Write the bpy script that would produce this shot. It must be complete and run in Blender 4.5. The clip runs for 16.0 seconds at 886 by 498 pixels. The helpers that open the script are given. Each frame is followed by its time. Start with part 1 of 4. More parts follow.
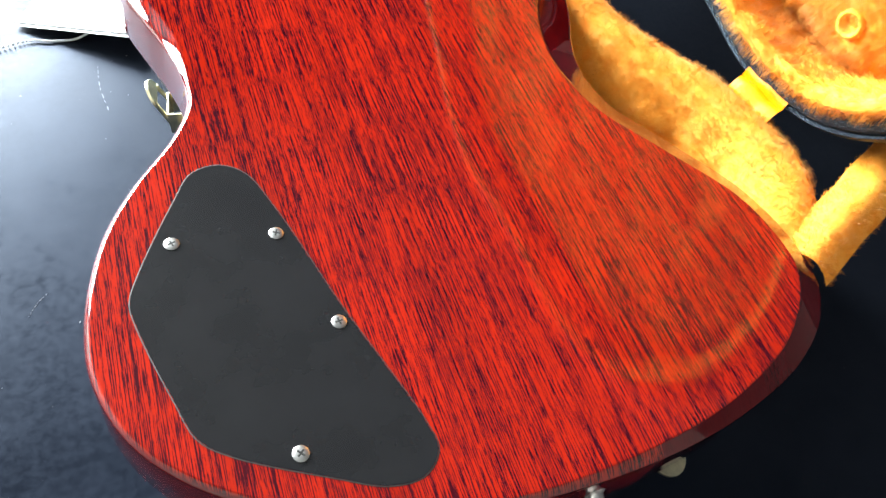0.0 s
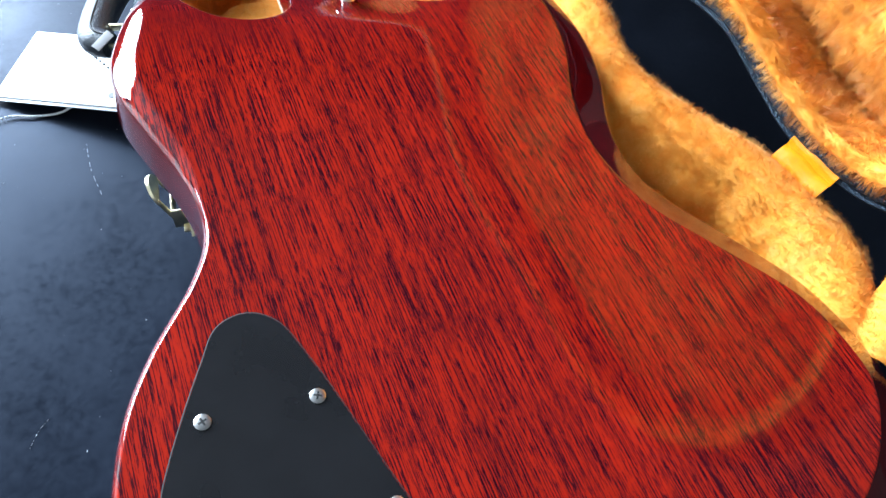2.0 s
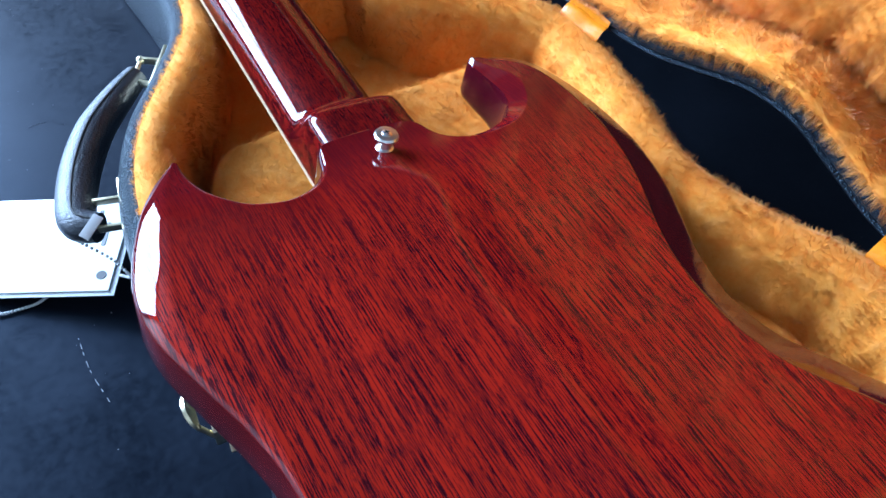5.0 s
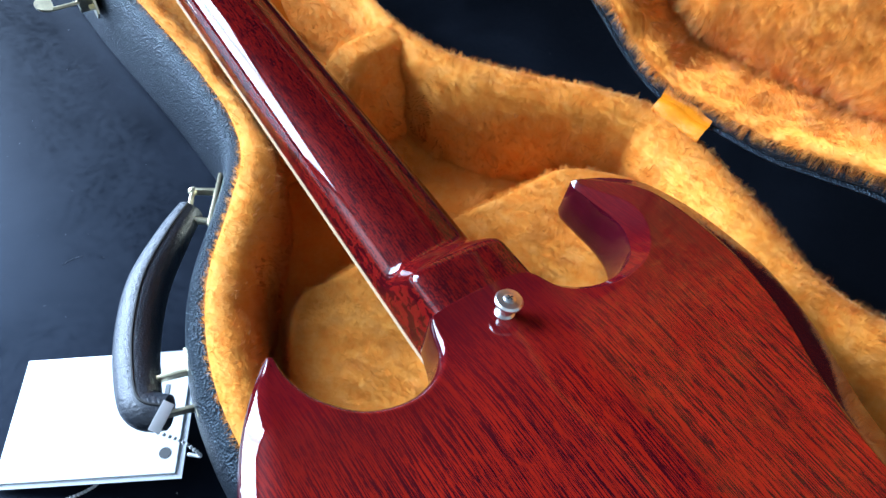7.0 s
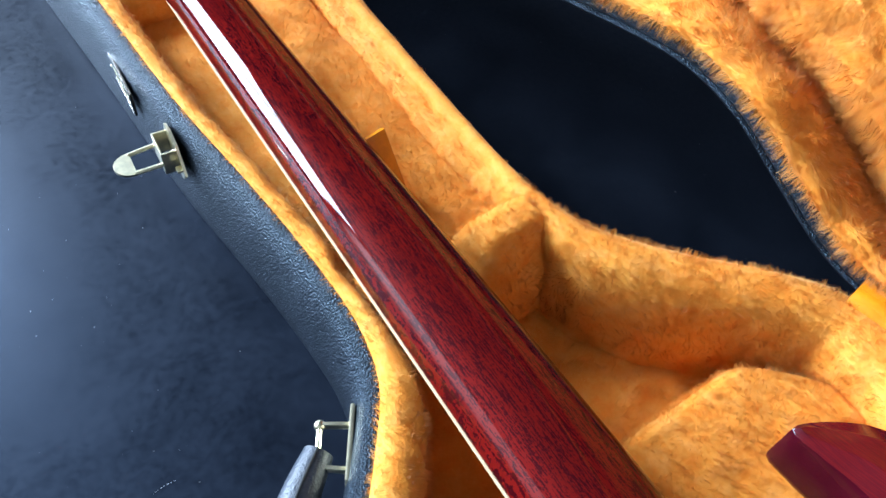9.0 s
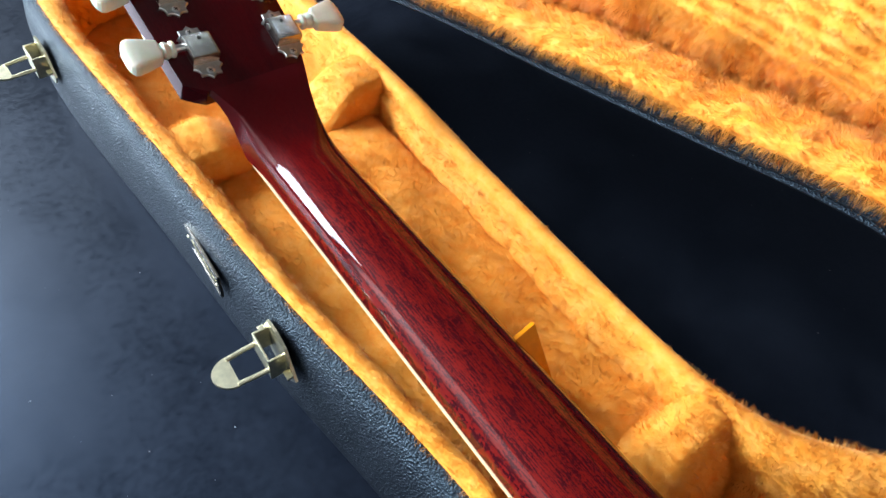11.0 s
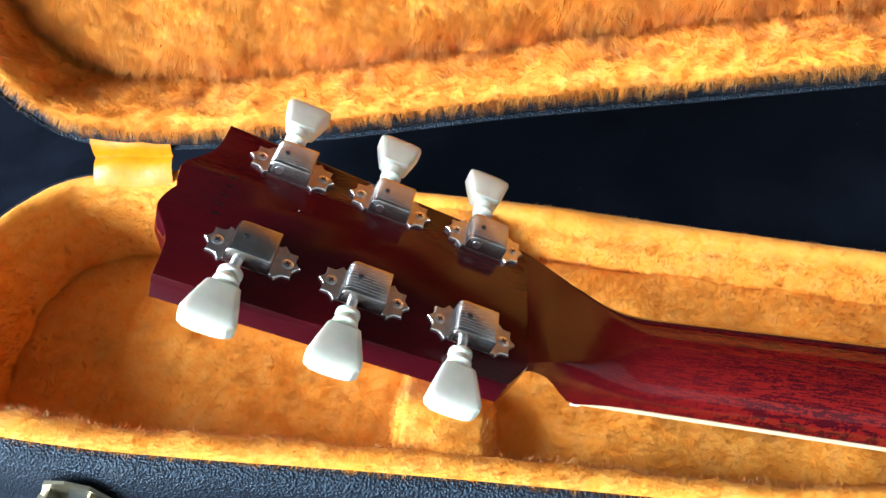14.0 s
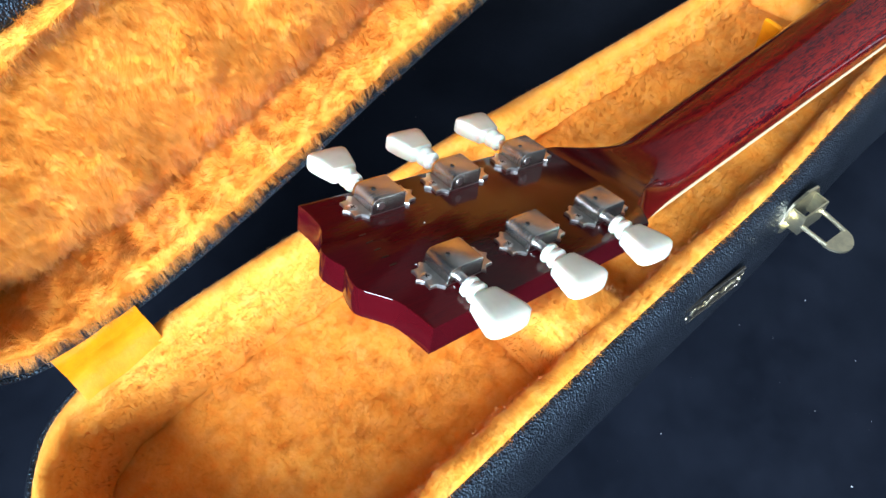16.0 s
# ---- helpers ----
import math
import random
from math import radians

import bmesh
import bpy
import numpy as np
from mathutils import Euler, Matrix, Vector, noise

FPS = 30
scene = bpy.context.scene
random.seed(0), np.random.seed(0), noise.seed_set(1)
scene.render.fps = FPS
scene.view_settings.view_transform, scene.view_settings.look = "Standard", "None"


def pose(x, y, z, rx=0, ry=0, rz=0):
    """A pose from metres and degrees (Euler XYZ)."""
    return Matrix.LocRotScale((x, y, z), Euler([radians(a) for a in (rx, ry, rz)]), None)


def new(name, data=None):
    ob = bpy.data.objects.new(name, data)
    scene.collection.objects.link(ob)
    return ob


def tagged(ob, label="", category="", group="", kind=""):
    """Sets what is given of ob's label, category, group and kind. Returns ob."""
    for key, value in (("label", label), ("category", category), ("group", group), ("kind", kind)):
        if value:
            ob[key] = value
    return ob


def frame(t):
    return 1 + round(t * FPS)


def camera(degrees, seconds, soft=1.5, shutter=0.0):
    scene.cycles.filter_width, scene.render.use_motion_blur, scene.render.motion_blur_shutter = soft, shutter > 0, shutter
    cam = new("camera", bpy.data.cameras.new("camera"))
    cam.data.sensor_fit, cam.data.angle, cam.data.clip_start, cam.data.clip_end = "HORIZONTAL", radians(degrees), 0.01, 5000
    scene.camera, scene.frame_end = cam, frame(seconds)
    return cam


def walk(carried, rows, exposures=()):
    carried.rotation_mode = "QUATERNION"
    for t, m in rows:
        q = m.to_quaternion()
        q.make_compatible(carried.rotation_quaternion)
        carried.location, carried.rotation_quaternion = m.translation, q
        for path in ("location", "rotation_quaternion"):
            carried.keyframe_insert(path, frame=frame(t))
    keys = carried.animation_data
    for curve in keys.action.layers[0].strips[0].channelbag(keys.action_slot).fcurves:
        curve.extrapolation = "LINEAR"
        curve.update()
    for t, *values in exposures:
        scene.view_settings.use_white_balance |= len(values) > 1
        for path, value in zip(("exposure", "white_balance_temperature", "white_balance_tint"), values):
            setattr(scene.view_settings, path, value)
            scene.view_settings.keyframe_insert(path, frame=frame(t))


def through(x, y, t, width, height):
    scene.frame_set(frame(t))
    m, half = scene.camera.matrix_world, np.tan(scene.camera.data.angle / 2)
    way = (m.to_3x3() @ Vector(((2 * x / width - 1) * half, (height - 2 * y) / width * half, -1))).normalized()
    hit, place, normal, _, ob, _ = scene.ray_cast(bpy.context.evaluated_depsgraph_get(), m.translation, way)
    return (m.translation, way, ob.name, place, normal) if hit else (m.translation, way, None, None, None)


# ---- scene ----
cam = camera(62.91, 16.0)
# seconds, place in metres, Euler degrees
ROWS = [
    (0, -0.0938, -0.8373, 0.3628, 34.66, -6.33, -20.09),
    (0.5, -0.0937, -0.8182, 0.3672, 34.29, -6.43, -20.51),
    (1, -0.0951, -0.8008, 0.3679, 34.14, -6.48, -21.09),
    (1.5, -0.0957, -0.7809, 0.3691, 33.89, -6.48, -21.77),
    (2, -0.0965, -0.7620, 0.3692, 33.55, -6.59, -22.67),
    (2.5, -0.0984, -0.7401, 0.3703, 33.26, -6.62, -23.77),
    (3, -0.0989, -0.7196, 0.3704, 33.08, -6.66, -24.93),
    (3.2, -0.0994, -0.7117, 0.3699, 32.89, -6.71, -25.47),
    (5.3, -0.1147, -0.6282, 0.3589, 35.40, -6.17, -33.01),
    (5.5, -0.1143, -0.6181, 0.3570, 35.56, -6.01, -33.47),
    (6, -0.1132, -0.5958, 0.3557, 35.78, -5.86, -34.33),
    (6.5, -0.1135, -0.5760, 0.3542, 36.05, -5.67, -34.77),
    (7, -0.1159, -0.5421, 0.3547, 36.48, -5.57, -34.73),
    (7.5, -0.1161, -0.5104, 0.3549, 36.92, -5.67, -34.61),
    (8, -0.1153, -0.4691, 0.3539, 37.21, -5.64, -34.48),
    (8.5, -0.1144, -0.4375, 0.3515, 38.01, -5.64, -34.62),
    (9, -0.1129, -0.4063, 0.3533, 38.59, -5.13, -34.65),
    (9.2, -0.1135, -0.3938, 0.3539, 38.87, -4.99, -34.66),
    (11.3, -0.1192, -0.2547, 0.3585, 41.29, -3.41, -38.90),
    (11.5, -0.1229, -0.2375, 0.3598, 41.45, -2.96, -40.16),
    (12, -0.1337, -0.1880, 0.3625, 41.66, -1.87, -44.84),
    (12.5, -0.1462, -0.1338, 0.3605, 41.71, -0.74, -51.66),
    (13, -0.1604, -0.0779, 0.3571, 41.02, 0.07, -60.13),
    (13.5, -0.1545, -0.0280, 0.3550, 39.98, 0.88, -69.87),
    (14, -0.1538, 0.0300, 0.3519, 40.10, 0.97, -81.95),
    (14.5, -0.1505, 0.0783, 0.3540, 39.88, 1.58, -94.79),
    (15, -0.1502, 0.1229, 0.3562, 38.93, 3.09, -108.47),
    (15.5, -0.1426, 0.1688, 0.3699, 36.98, 3.96, -120.88),
    (16, -0.1265, 0.2047, 0.3830, 35.02, 3.63, -129.25),
]
EXPOSURES = [(0.0, 1.42, 8000, 10), (1.0, 1.06, 7500, 10), (2.0, 0.74, 6500, 10), (3.0, 0.50, 5550, 10), (5.5, 0.10, 5300, 10), (7.0, 0.10, 5800, 10), (9.0, 0.32, 6050, 10), (11.5, 0.22, 7200, 10), (12.5, 0.19, 7350, 10), (14.0, 0.21, 6600, 10), (16.0, 0.20, 6450, 10)]
walk(cam, [(r[0], pose(*r[1:])) for r in ROWS], EXPOSURES)

# ---- world, sun, lights ----
world = bpy.data.worlds.new("world")
scene.world = world
world.use_nodes = True
wn = world.node_tree.nodes
sky = wn.new("ShaderNodeTexSky")
sky.sky_type = "NISHITA"
sky.sun_disc = False
sky.sun_elevation, sky.sun_rotation = radians(40), radians(-30)
world.node_tree.links.new(sky.outputs[0], wn["Background"].inputs[0])
wn["Background"].inputs[1].default_value = 0.12


def window_lamp(name, x, y, z, rx, rz, width, height, watts, colour):
    lamp = bpy.data.lights.new(name, "AREA")
    lamp.shape, lamp.size, lamp.size_y = "RECTANGLE", width, height
    lamp.energy, lamp.color = watts, colour
    ob = new(name, lamp)
    ob.matrix_world = pose(x, y, z, rx, 0, rz)
    return ob


# daylight in the openings of the windows; a weaker lamp is added between to join their reflections
window_lamp("north_daylight", -1.24, 2.74, 1.62, -90, 0, 1.08, 2.30, 440.0, (0.66, 0.82, 1.0))
window_lamp("north_daylight", -1.99, 2.74, 1.62, -90, 0, 0.38, 2.30, 70.0, (0.66, 0.82, 1.0))
window_lamp("north_daylight", -3.04, 2.74, 1.62, -90, 0, 1.72, 2.30, 590.0, (0.66, 0.82, 1.0))


# ---- materials ----
def material(name):
    m = bpy.data.materials.new(name)
    m.use_nodes = True
    nt = m.node_tree
    return m, nt, nt.nodes["Principled BSDF"]


def node(nt, kind, **values):
    n = nt.nodes.new(kind)
    for key, value in values.items():
        n.inputs[key.replace("_", " ")].default_value = value
    return n


def coords(nt, scale=(1, 1, 1), kind="Object"):
    tc = nt.nodes.new("ShaderNodeTexCoord")
    mp = nt.nodes.new("ShaderNodeMapping")
    mp.inputs["Scale"].default_value = scale
    nt.links.new(tc.outputs[kind], mp.inputs[0])
    return mp.outputs[0]


def noise_tex(nt, vec, scale, detail=3.0, rough=0.5):
    n = node(nt, "ShaderNodeTexNoise", Scale=scale, Detail=detail, Roughness=rough)
    nt.links.new(vec, n.inputs["Vector"])
    return n.outputs[0]


def ramp(nt, fac, stops):
    r = nt.nodes.new("ShaderNodeValToRGB")
    els = r.color_ramp.elements
    while len(els) < len(stops):
        els.new(0.5)
    for e, (p, c) in zip(els, stops):
        e.position, e.color = p, (*c, 1.0)
    nt.links.new(fac, r.inputs[0])
    return r.outputs[0]


def mixed(nt, fac, a, b, mode="MIX"):
    m = nt.nodes.new("ShaderNodeMix")
    m.data_type, m.blend_type = "RGBA", mode
    for sock, v in ((m.inputs[0], fac), (m.inputs[6], a), (m.inputs[7], b)):
        if isinstance(v, (int, float)):
            sock.default_value = v
        elif isinstance(v, tuple):
            sock.default_value = (*v, 1.0)
        else:
            nt.links.new(v, sock)
    return m.outputs[2]


def bump(nt, bsdf, height, strength, distance):
    b = node(nt, "ShaderNodeBump", Strength=strength, Distance=distance)
    nt.links.new(height, b.inputs["Height"])
    nt.links.new(b.outputs[0], bsdf.inputs["Normal"])


def mahogany(name, red, dark, pores=1.0, across=1.0, head_dim=None, run=1.0, edge=0.55, joint=None, gloss=0.045):
    """Cherry-stained mahogany under clear gloss lacquer: the grain runs along y."""
    m, nt, b = material(name)
    line = noise_tex(nt, coords(nt, (2700 * across, 26 * run, 260)), 1.0, 2.0, 0.5)
    dash = noise_tex(nt, coords(nt, (2250 * across, 150 * run, 260)), 1.0, 2.0, 0.6)
    band = noise_tex(nt, coords(nt, (260 * across, 10 * run, 60)), 1.0, 3.0, 0.55)
    fleck = noise_tex(nt, coords(nt, (150, 50, 150)), 1.0, 2.0, 0.5)
    broad = noise_tex(nt, coords(nt, (40, 6, 30)), 1.0, 3.0, 0.5)
    total = None
    for tex, share in ((line, 0.68), (dash, 0.42), (band, 0.20), (fleck, 0.12)):
        mul = nt.nodes.new("ShaderNodeMath")
        mul.operation = "MULTIPLY_ADD"
        mul.inputs[1].default_value = share
        nt.links.new(tex, mul.inputs[0])
        if total is None:
            mul.inputs[2].default_value = 0.0
        else:
            nt.links.new(total, mul.inputs[2])
        total = mul.outputs[0]
    base = ramp(nt, broad, [(0.3, tuple(c * 0.72 for c in red)), (0.7, red)])
    if head_dim:
        # darker from the neck into the head: the head's dimmer light put into the colour
        sep = nt.nodes.new("ShaderNodeSeparateXYZ")
        nt.links.new(coords(nt), sep.inputs[0])
        span = nt.nodes.new("ShaderNodeMapRange")
        span.inputs["From Min"].default_value, span.inputs["From Max"].default_value = -0.07, 0.024
        nt.links.new(sep.outputs["Y"], span.inputs["Value"])
        base = mixed(nt, span.outputs[0], base, head_dim)
    amount = ramp(nt, total, [(0.722 - 0.03 * pores, (0, 0, 0)), (0.772 - 0.03 * pores, (0.95 * min(pores, 1.0),) * 3)])
    if head_dim:
        amount = mixed(nt, span.outputs[0], amount, (0.0, 0.0, 0.0))
    # the grain lines show on the flat of the board; edges and end grain are plainer
    geo = nt.nodes.new("ShaderNodeTexCoord")
    axis = nt.nodes.new("ShaderNodeSeparateXYZ")
    nt.links.new(geo.outputs["Normal"], axis.inputs[0])
    turn = nt.nodes.new("ShaderNodeMapRange")
    turn.inputs["From Min"].default_value, turn.inputs["From Max"].default_value = edge, edge + 0.3
    fade = nt.nodes.new("ShaderNodeMath")
    fade.operation = "ABSOLUTE"
    nt.links.new(axis.outputs["Z"], fade.inputs[0])
    nt.links.new(fade.outputs[0], turn.inputs["Value"])
    if joint:
        # darker and plainer where the body meets the neck: its dim reflection put into the colour
        place = nt.nodes.new("ShaderNodeSeparateXYZ")
        nt.links.new(coords(nt), place.inputs[0])
        near = nt.nodes.new("ShaderNodeMapRange")
        near.inputs["From Min"].default_value, near.inputs["From Max"].default_value = -0.492, -0.440
        nt.links.new(place.outputs["Y"], near.inputs["Value"])
        base = mixed(nt, near.outputs[0], base, joint)
        half = mixed(nt, 0.6, amount, (0.0, 0.0, 0.0))
        amount = mixed(nt, near.outputs[0], amount, half)
    # steep faces take 0.78 of the dark tone: their shade painted in
    amount = mixed(nt, turn.outputs[0], (0.78, 0.78, 0.78), amount)
    colour = mixed(nt, amount, base, dark)
    nt.links.new(colour, b.inputs["Base Color"])
    b.inputs["Roughness"].default_value = 0.35
    b.inputs["Specular IOR Level"].default_value = 0.0
    b.inputs["Coat Weight"].default_value = 1.0
    b.inputs["Coat IOR"].default_value = 1.44
    b.inputs["Coat Roughness"].default_value = gloss
    if head_dim:
        # the lacquer on the head is a little duller than on the neck
        dull = nt.nodes.new("ShaderNodeMapRange")
        dull.inputs["To Min"].default_value, dull.inputs["To Max"].default_value = gloss, 0.13
        nt.links.new(span.outputs[0], dull.inputs["Value"])
        nt.links.new(dull.outputs[0], b.inputs["Coat Roughness"])
    wavy = noise_tex(nt, coords(nt, (30, 12, 30)), 1.0, 1.0)
    cb = node(nt, "ShaderNodeBump", Strength=0.02, Distance=0.002)
    nt.links.new(wavy, cb.inputs["Height"])
    nt.links.new(cb.outputs[0], b.inputs["Coat Normal"])
    return m


def plain(name, colour, rough=0.5, metal=0.0, vary=0.15, scale=80.0, relief=0.0, spec=0.5):
    m, nt, b = material(name)
    n = noise_tex(nt, coords(nt), scale, 4.0, 0.6)
    col = ramp(nt, n, [(0.3, tuple(c * (1 - vary) for c in colour)), (0.7, tuple(min(1, c * (1 + vary)) for c in colour))])
    nt.links.new(col, b.inputs["Base Color"])
    b.inputs["Roughness"].default_value = rough
    b.inputs["Metallic"].default_value = metal
    b.inputs["Specular IOR Level"].default_value = spec
    if relief:
        bump(nt, b, n, 0.6, relief)
    return m


def plush(name, colour, deep, through):
    """Golden-orange plush: random pale and deep patches paint the shading of leaning nap, fibres vary one by one."""
    m, nt, b = material(name)
    patch = noise_tex(nt, coords(nt), 26.0, 3.0, 0.55)
    tuft = noise_tex(nt, coords(nt), 110.0, 3.0, 0.6)
    fine = noise_tex(nt, coords(nt), 420.0, 2.0, 0.6)
    pale = (0.93, colour[1] * 1.16, colour[2] * 2.0)
    col = ramp(nt, patch, [(0.32, deep), (0.66, colour)])
    col = mixed(nt, 0.65, col, ramp(nt, tuft, [(0.32, deep), (0.50, colour), (0.68, pale)]))
    col = mixed(nt, 0.22, col, ramp(nt, fine, [(0.30, tuple(c * 0.88 for c in deep)), (0.70, pale)]))
    geo = nt.nodes.new("ShaderNodeNewGeometry")
    rnd = ramp(nt, geo.outputs["Random Per Island"], [(0.0, (0.88, 0.84, 0.74)), (0.3, (0.97, 0.96, 0.93)), (1.0, (1.0, 1.0, 1.0))])
    col = mixed(nt, 0.8, col, rnd, "MULTIPLY")
    nt.links.new(col, b.inputs["Base Color"])
    b.inputs["Roughness"].default_value = 0.75
    b.inputs["Specular IOR Level"].default_value = 0.2
    b.inputs["Sheen Weight"].default_value = 0.35
    b.inputs["Sheen Roughness"].default_value = 0.4
    b.inputs["Sheen Tint"].default_value = (1.0, 0.72, 0.36, 1.0)
    bump(nt, b, mixed(nt, 0.4, tuft, fine), 0.22, 0.005)
    tr = nt.nodes.new("ShaderNodeBsdfTranslucent")
    nt.links.new(col, tr.inputs[0])
    mx = nt.nodes.new("ShaderNodeMixShader")
    mx.inputs[0].default_value = through
    nt.links.new(b.outputs[0], mx.inputs[1])
    nt.links.new(tr.outputs[0], mx.inputs[2])
    nt.links.new(mx.outputs[0], nt.nodes["Material Output"].inputs["Surface"])
    return m


def tolex(name):
    """Black pebbled vinyl over the wooden shell."""
    m, nt, b = material(name)
    v = nt.nodes.new("ShaderNodeTexVoronoi")
    v.inputs["Scale"].default_value = 900.0
    nt.links.new(coords(nt), v.inputs["Vector"])
    grain = noise_tex(nt, coords(nt), 950.0, 3.0, 0.6)
    h = mixed(nt, 0.5, v.outputs["Distance"], grain)
    col = ramp(nt, noise_tex(nt, coords(nt), 40.0, 4.0), [(0.3, (0.006, 0.007, 0.010)), (0.7, (0.011, 0.013, 0.018))])
    nt.links.new(col, b.inputs["Base Color"])
    b.inputs["Roughness"].default_value = 0.32
    b.inputs["Specular IOR Level"].default_value = 0.33
    # blue of the reflected sky put into the vinyl's own tint
    b.inputs["Specular Tint"].default_value = (0.50, 0.78, 1.0, 1.0)
    bump(nt, b, h, 1.0, 0.0015)
    return m


def black_table(name):
    """Black lacquered top, dusty and lightly smeared."""
    m, nt, b = material(name)
    vec = coords(nt)
    smear = noise_tex(nt, vec, 17.0, 6.0, 0.65)
    specks = noise_tex(nt, vec, 330.0, 2.0, 0.5)
    dust = ramp(nt, specks, [(0.765, (0, 0, 0)), (0.81, (0.5, 0.5, 0.5))])
    base = ramp(nt, smear, [(0.3, (0.0030, 0.0038, 0.0062)), (0.75, (0.0080, 0.0096, 0.0145))])
    col = mixed(nt, dust, base, (0.32, 0.33, 0.35))
    nt.links.new(col, b.inputs["Base Color"])
    mottle = mixed(nt, 0.62, smear, noise_tex(nt, vec, 210.0, 4.0, 0.75))
    r = ramp(nt, mottle, [(0.37, (0.30, 0.30, 0.30)), (0.63, (0.52, 0.52, 0.52))])
    nt.links.new(r, b.inputs["Roughness"])
    b.inputs["Specular IOR Level"].default_value = 0.16
    # the sky's blue in the reflection is painted in through this tint
    b.inputs["Specular Tint"].default_value = (0.32, 0.56, 1.0, 1.0)
    bump(nt, b, noise_tex(nt, vec, 60.0, 3.0), 0.04, 0.002)
    return m


WOOD = mahogany("cherry_mahogany", (0.300, 0.0120, 0.0048), (0.020, 0.0013, 0.005), joint=(0.085, 0.0034, 0.0046))
NECK_WOOD = mahogany("cherry_neck", (0.128, 0.0050, 0.0042), (0.026, 0.0012, 0.003), 0.95, 0.80, (0.060, 0.0020, 0.0036), 5.5, -0.4)
# darker than neck and edge: the dim light on the head, as colour
HEAD_WOOD = mahogany("dimmed_cherry_head", (0.062, 0.0020, 0.0036), (0.010, 0.001, 0.002), 0.3, gloss=0.13)
EDGE_WOOD = mahogany("cherry_edge", (0.13, 0.004, 0.005), (0.02, 0.001, 0.003), 0.3)
for lacquer in (NECK_WOOD, HEAD_WOOD):
    # thinner lacquer than on the body
    lacquer.node_tree.nodes["Principled BSDF"].inputs["Coat IOR"].default_value = 1.37
# darker copy of the body wood: the bevel's dim reflection as colour
DIM_BEVEL_WOOD = mahogany("dim_cherry_bevel", (0.085, 0.0028, 0.0052), (0.022, 0.001, 0.003), 0.3)
STAMP = plain("stamped_dent", (0.006, 0.002, 0.002), 0.3)
COVER = plain("black_plastic_cover", (0.010, 0.010, 0.011), 0.16, 0, 0.2, 30.0, 0.0, 0.35)
CHROME = plain("nickel_plate", (0.84, 0.82, 0.80), 0.28, 1.0, 0.12, 300.0)
PLATE = plain("worn_nickel", (0.60, 0.58, 0.55), 0.32, 1.0, 0.15, 300.0)
DULL = plain("dull_nickel", (0.46, 0.44, 0.41), 0.27, 1.0, 0.18, 250.0, 0.0001)
BRASS = plain("pale_brass", (0.80, 0.72, 0.50), 0.32, 1.0, 0.15, 200.0)
DARK = plain("dark_slot", (0.01, 0.01, 0.01), 0.6)
PEARL = plain("pearly_cream_plastic", (0.62, 0.605, 0.50), 0.30, 0, 0.10, 90.0)
PEARL.node_tree.nodes["Principled BSDF"].inputs["Subsurface Weight"].default_value = 0.4
PEARL.node_tree.nodes["Principled BSDF"].inputs["Subsurface Scale"].default_value = 0.004
BIND = plain("cream_binding", (0.54, 0.39, 0.23), 0.35, 0, 0.08, 100.0)
ROSEWOOD = plain("rosewood", (0.045, 0.022, 0.014), 0.5, 0, 0.3, 200.0)
PLUSH = plush("golden_plush", (0.91, 0.375, 0.052), (0.90, 0.278, 0.018), 0.40)
BACKING = plush("plush_backing_cloth", (0.91, 0.375, 0.052), (0.90, 0.278, 0.018), 0.10)
TOLEX = tolex("black_vinyl")
TABLE = black_table("black_table")
RIBBON = plain("yellow_satin", (0.60, 0.188, 0.004), 0.26, 0, 0.12, 160.0, 0.0004)
PAPER = plain("white_card", (0.66, 0.68, 0.70), 0.45, 0, 0.03, 60.0)
SLEEVE = plain("clear_sleeve", (0.55, 0.58, 0.62), 0.08, 0, 0.05, 40.0)
INK = plain("grey_print", (0.10, 0.11, 0.12), 0.6)
LEATHER = plain("black_leather", (0.014, 0.019, 0.030), 0.40, 0, 0.3, 700.0, 0.0010, 0.6)
BRONZE = plain("worn_bronze", (0.14, 0.12, 0.10), 0.40, 1.0, 0.3, 400.0, 0.0002)
WALL = plain("grey_wall", (0.022, 0.022, 0.022), 0.9, 0, 0.04, 6.0)
# two unseen walls, lighter than the rest only to bounce light
PALE_WALL = plain("pale_wall", (0.46, 0.445, 0.415), 0.9, 0, 0.04, 6.0)
SOUTH_WALL = plain("warm_grey_wall", (0.19, 0.178, 0.16), 0.9, 0, 0.04, 6.0)
CEILING = plain("grey_ceiling", (0.06, 0.06, 0.06), 0.9, 0, 0.04, 6.0)
FLOOR = plain("grey_floor", (0.07, 0.07, 0.07), 0.6, 0, 0.2, 12.0)


# ---- modelling tools ----
def part(name, bm, mat, parent=None, label="", smooth=True, angle=35):
    me = bpy.data.meshes.new(name)
    bm.normal_update()
    bm.to_mesh(me)
    bm.free()
    return finish(name, me, mat, parent, label, smooth, angle)


def finish(name, me, mat, parent=None, label="", smooth=True, angle=35):
    me.materials.append(mat)
    if smooth:
        me.polygons.foreach_set("use_smooth", [True] * len(me.polygons))
        me.set_sharp_from_angle(angle=radians(angle))
    ob = new(name, me)
    ob.parent = parent
    if label:
        ob["label"] = label
    return ob


def mesh_part(name, verts, faces, mat, parent=None, label="", smooth=True, angle=35):
    me = bpy.data.meshes.new(name)
    me.from_pydata([tuple(map(float, v)) for v in verts], [], faces)
    me.update()
    return finish(name, me, mat, parent, label, smooth, angle)


def empty(name, m, label, category, group=""):
    ob = new(name)
    ob.empty_display_size = 0.05
    ob.matrix_world = m
    return tagged(ob, label, category, group)


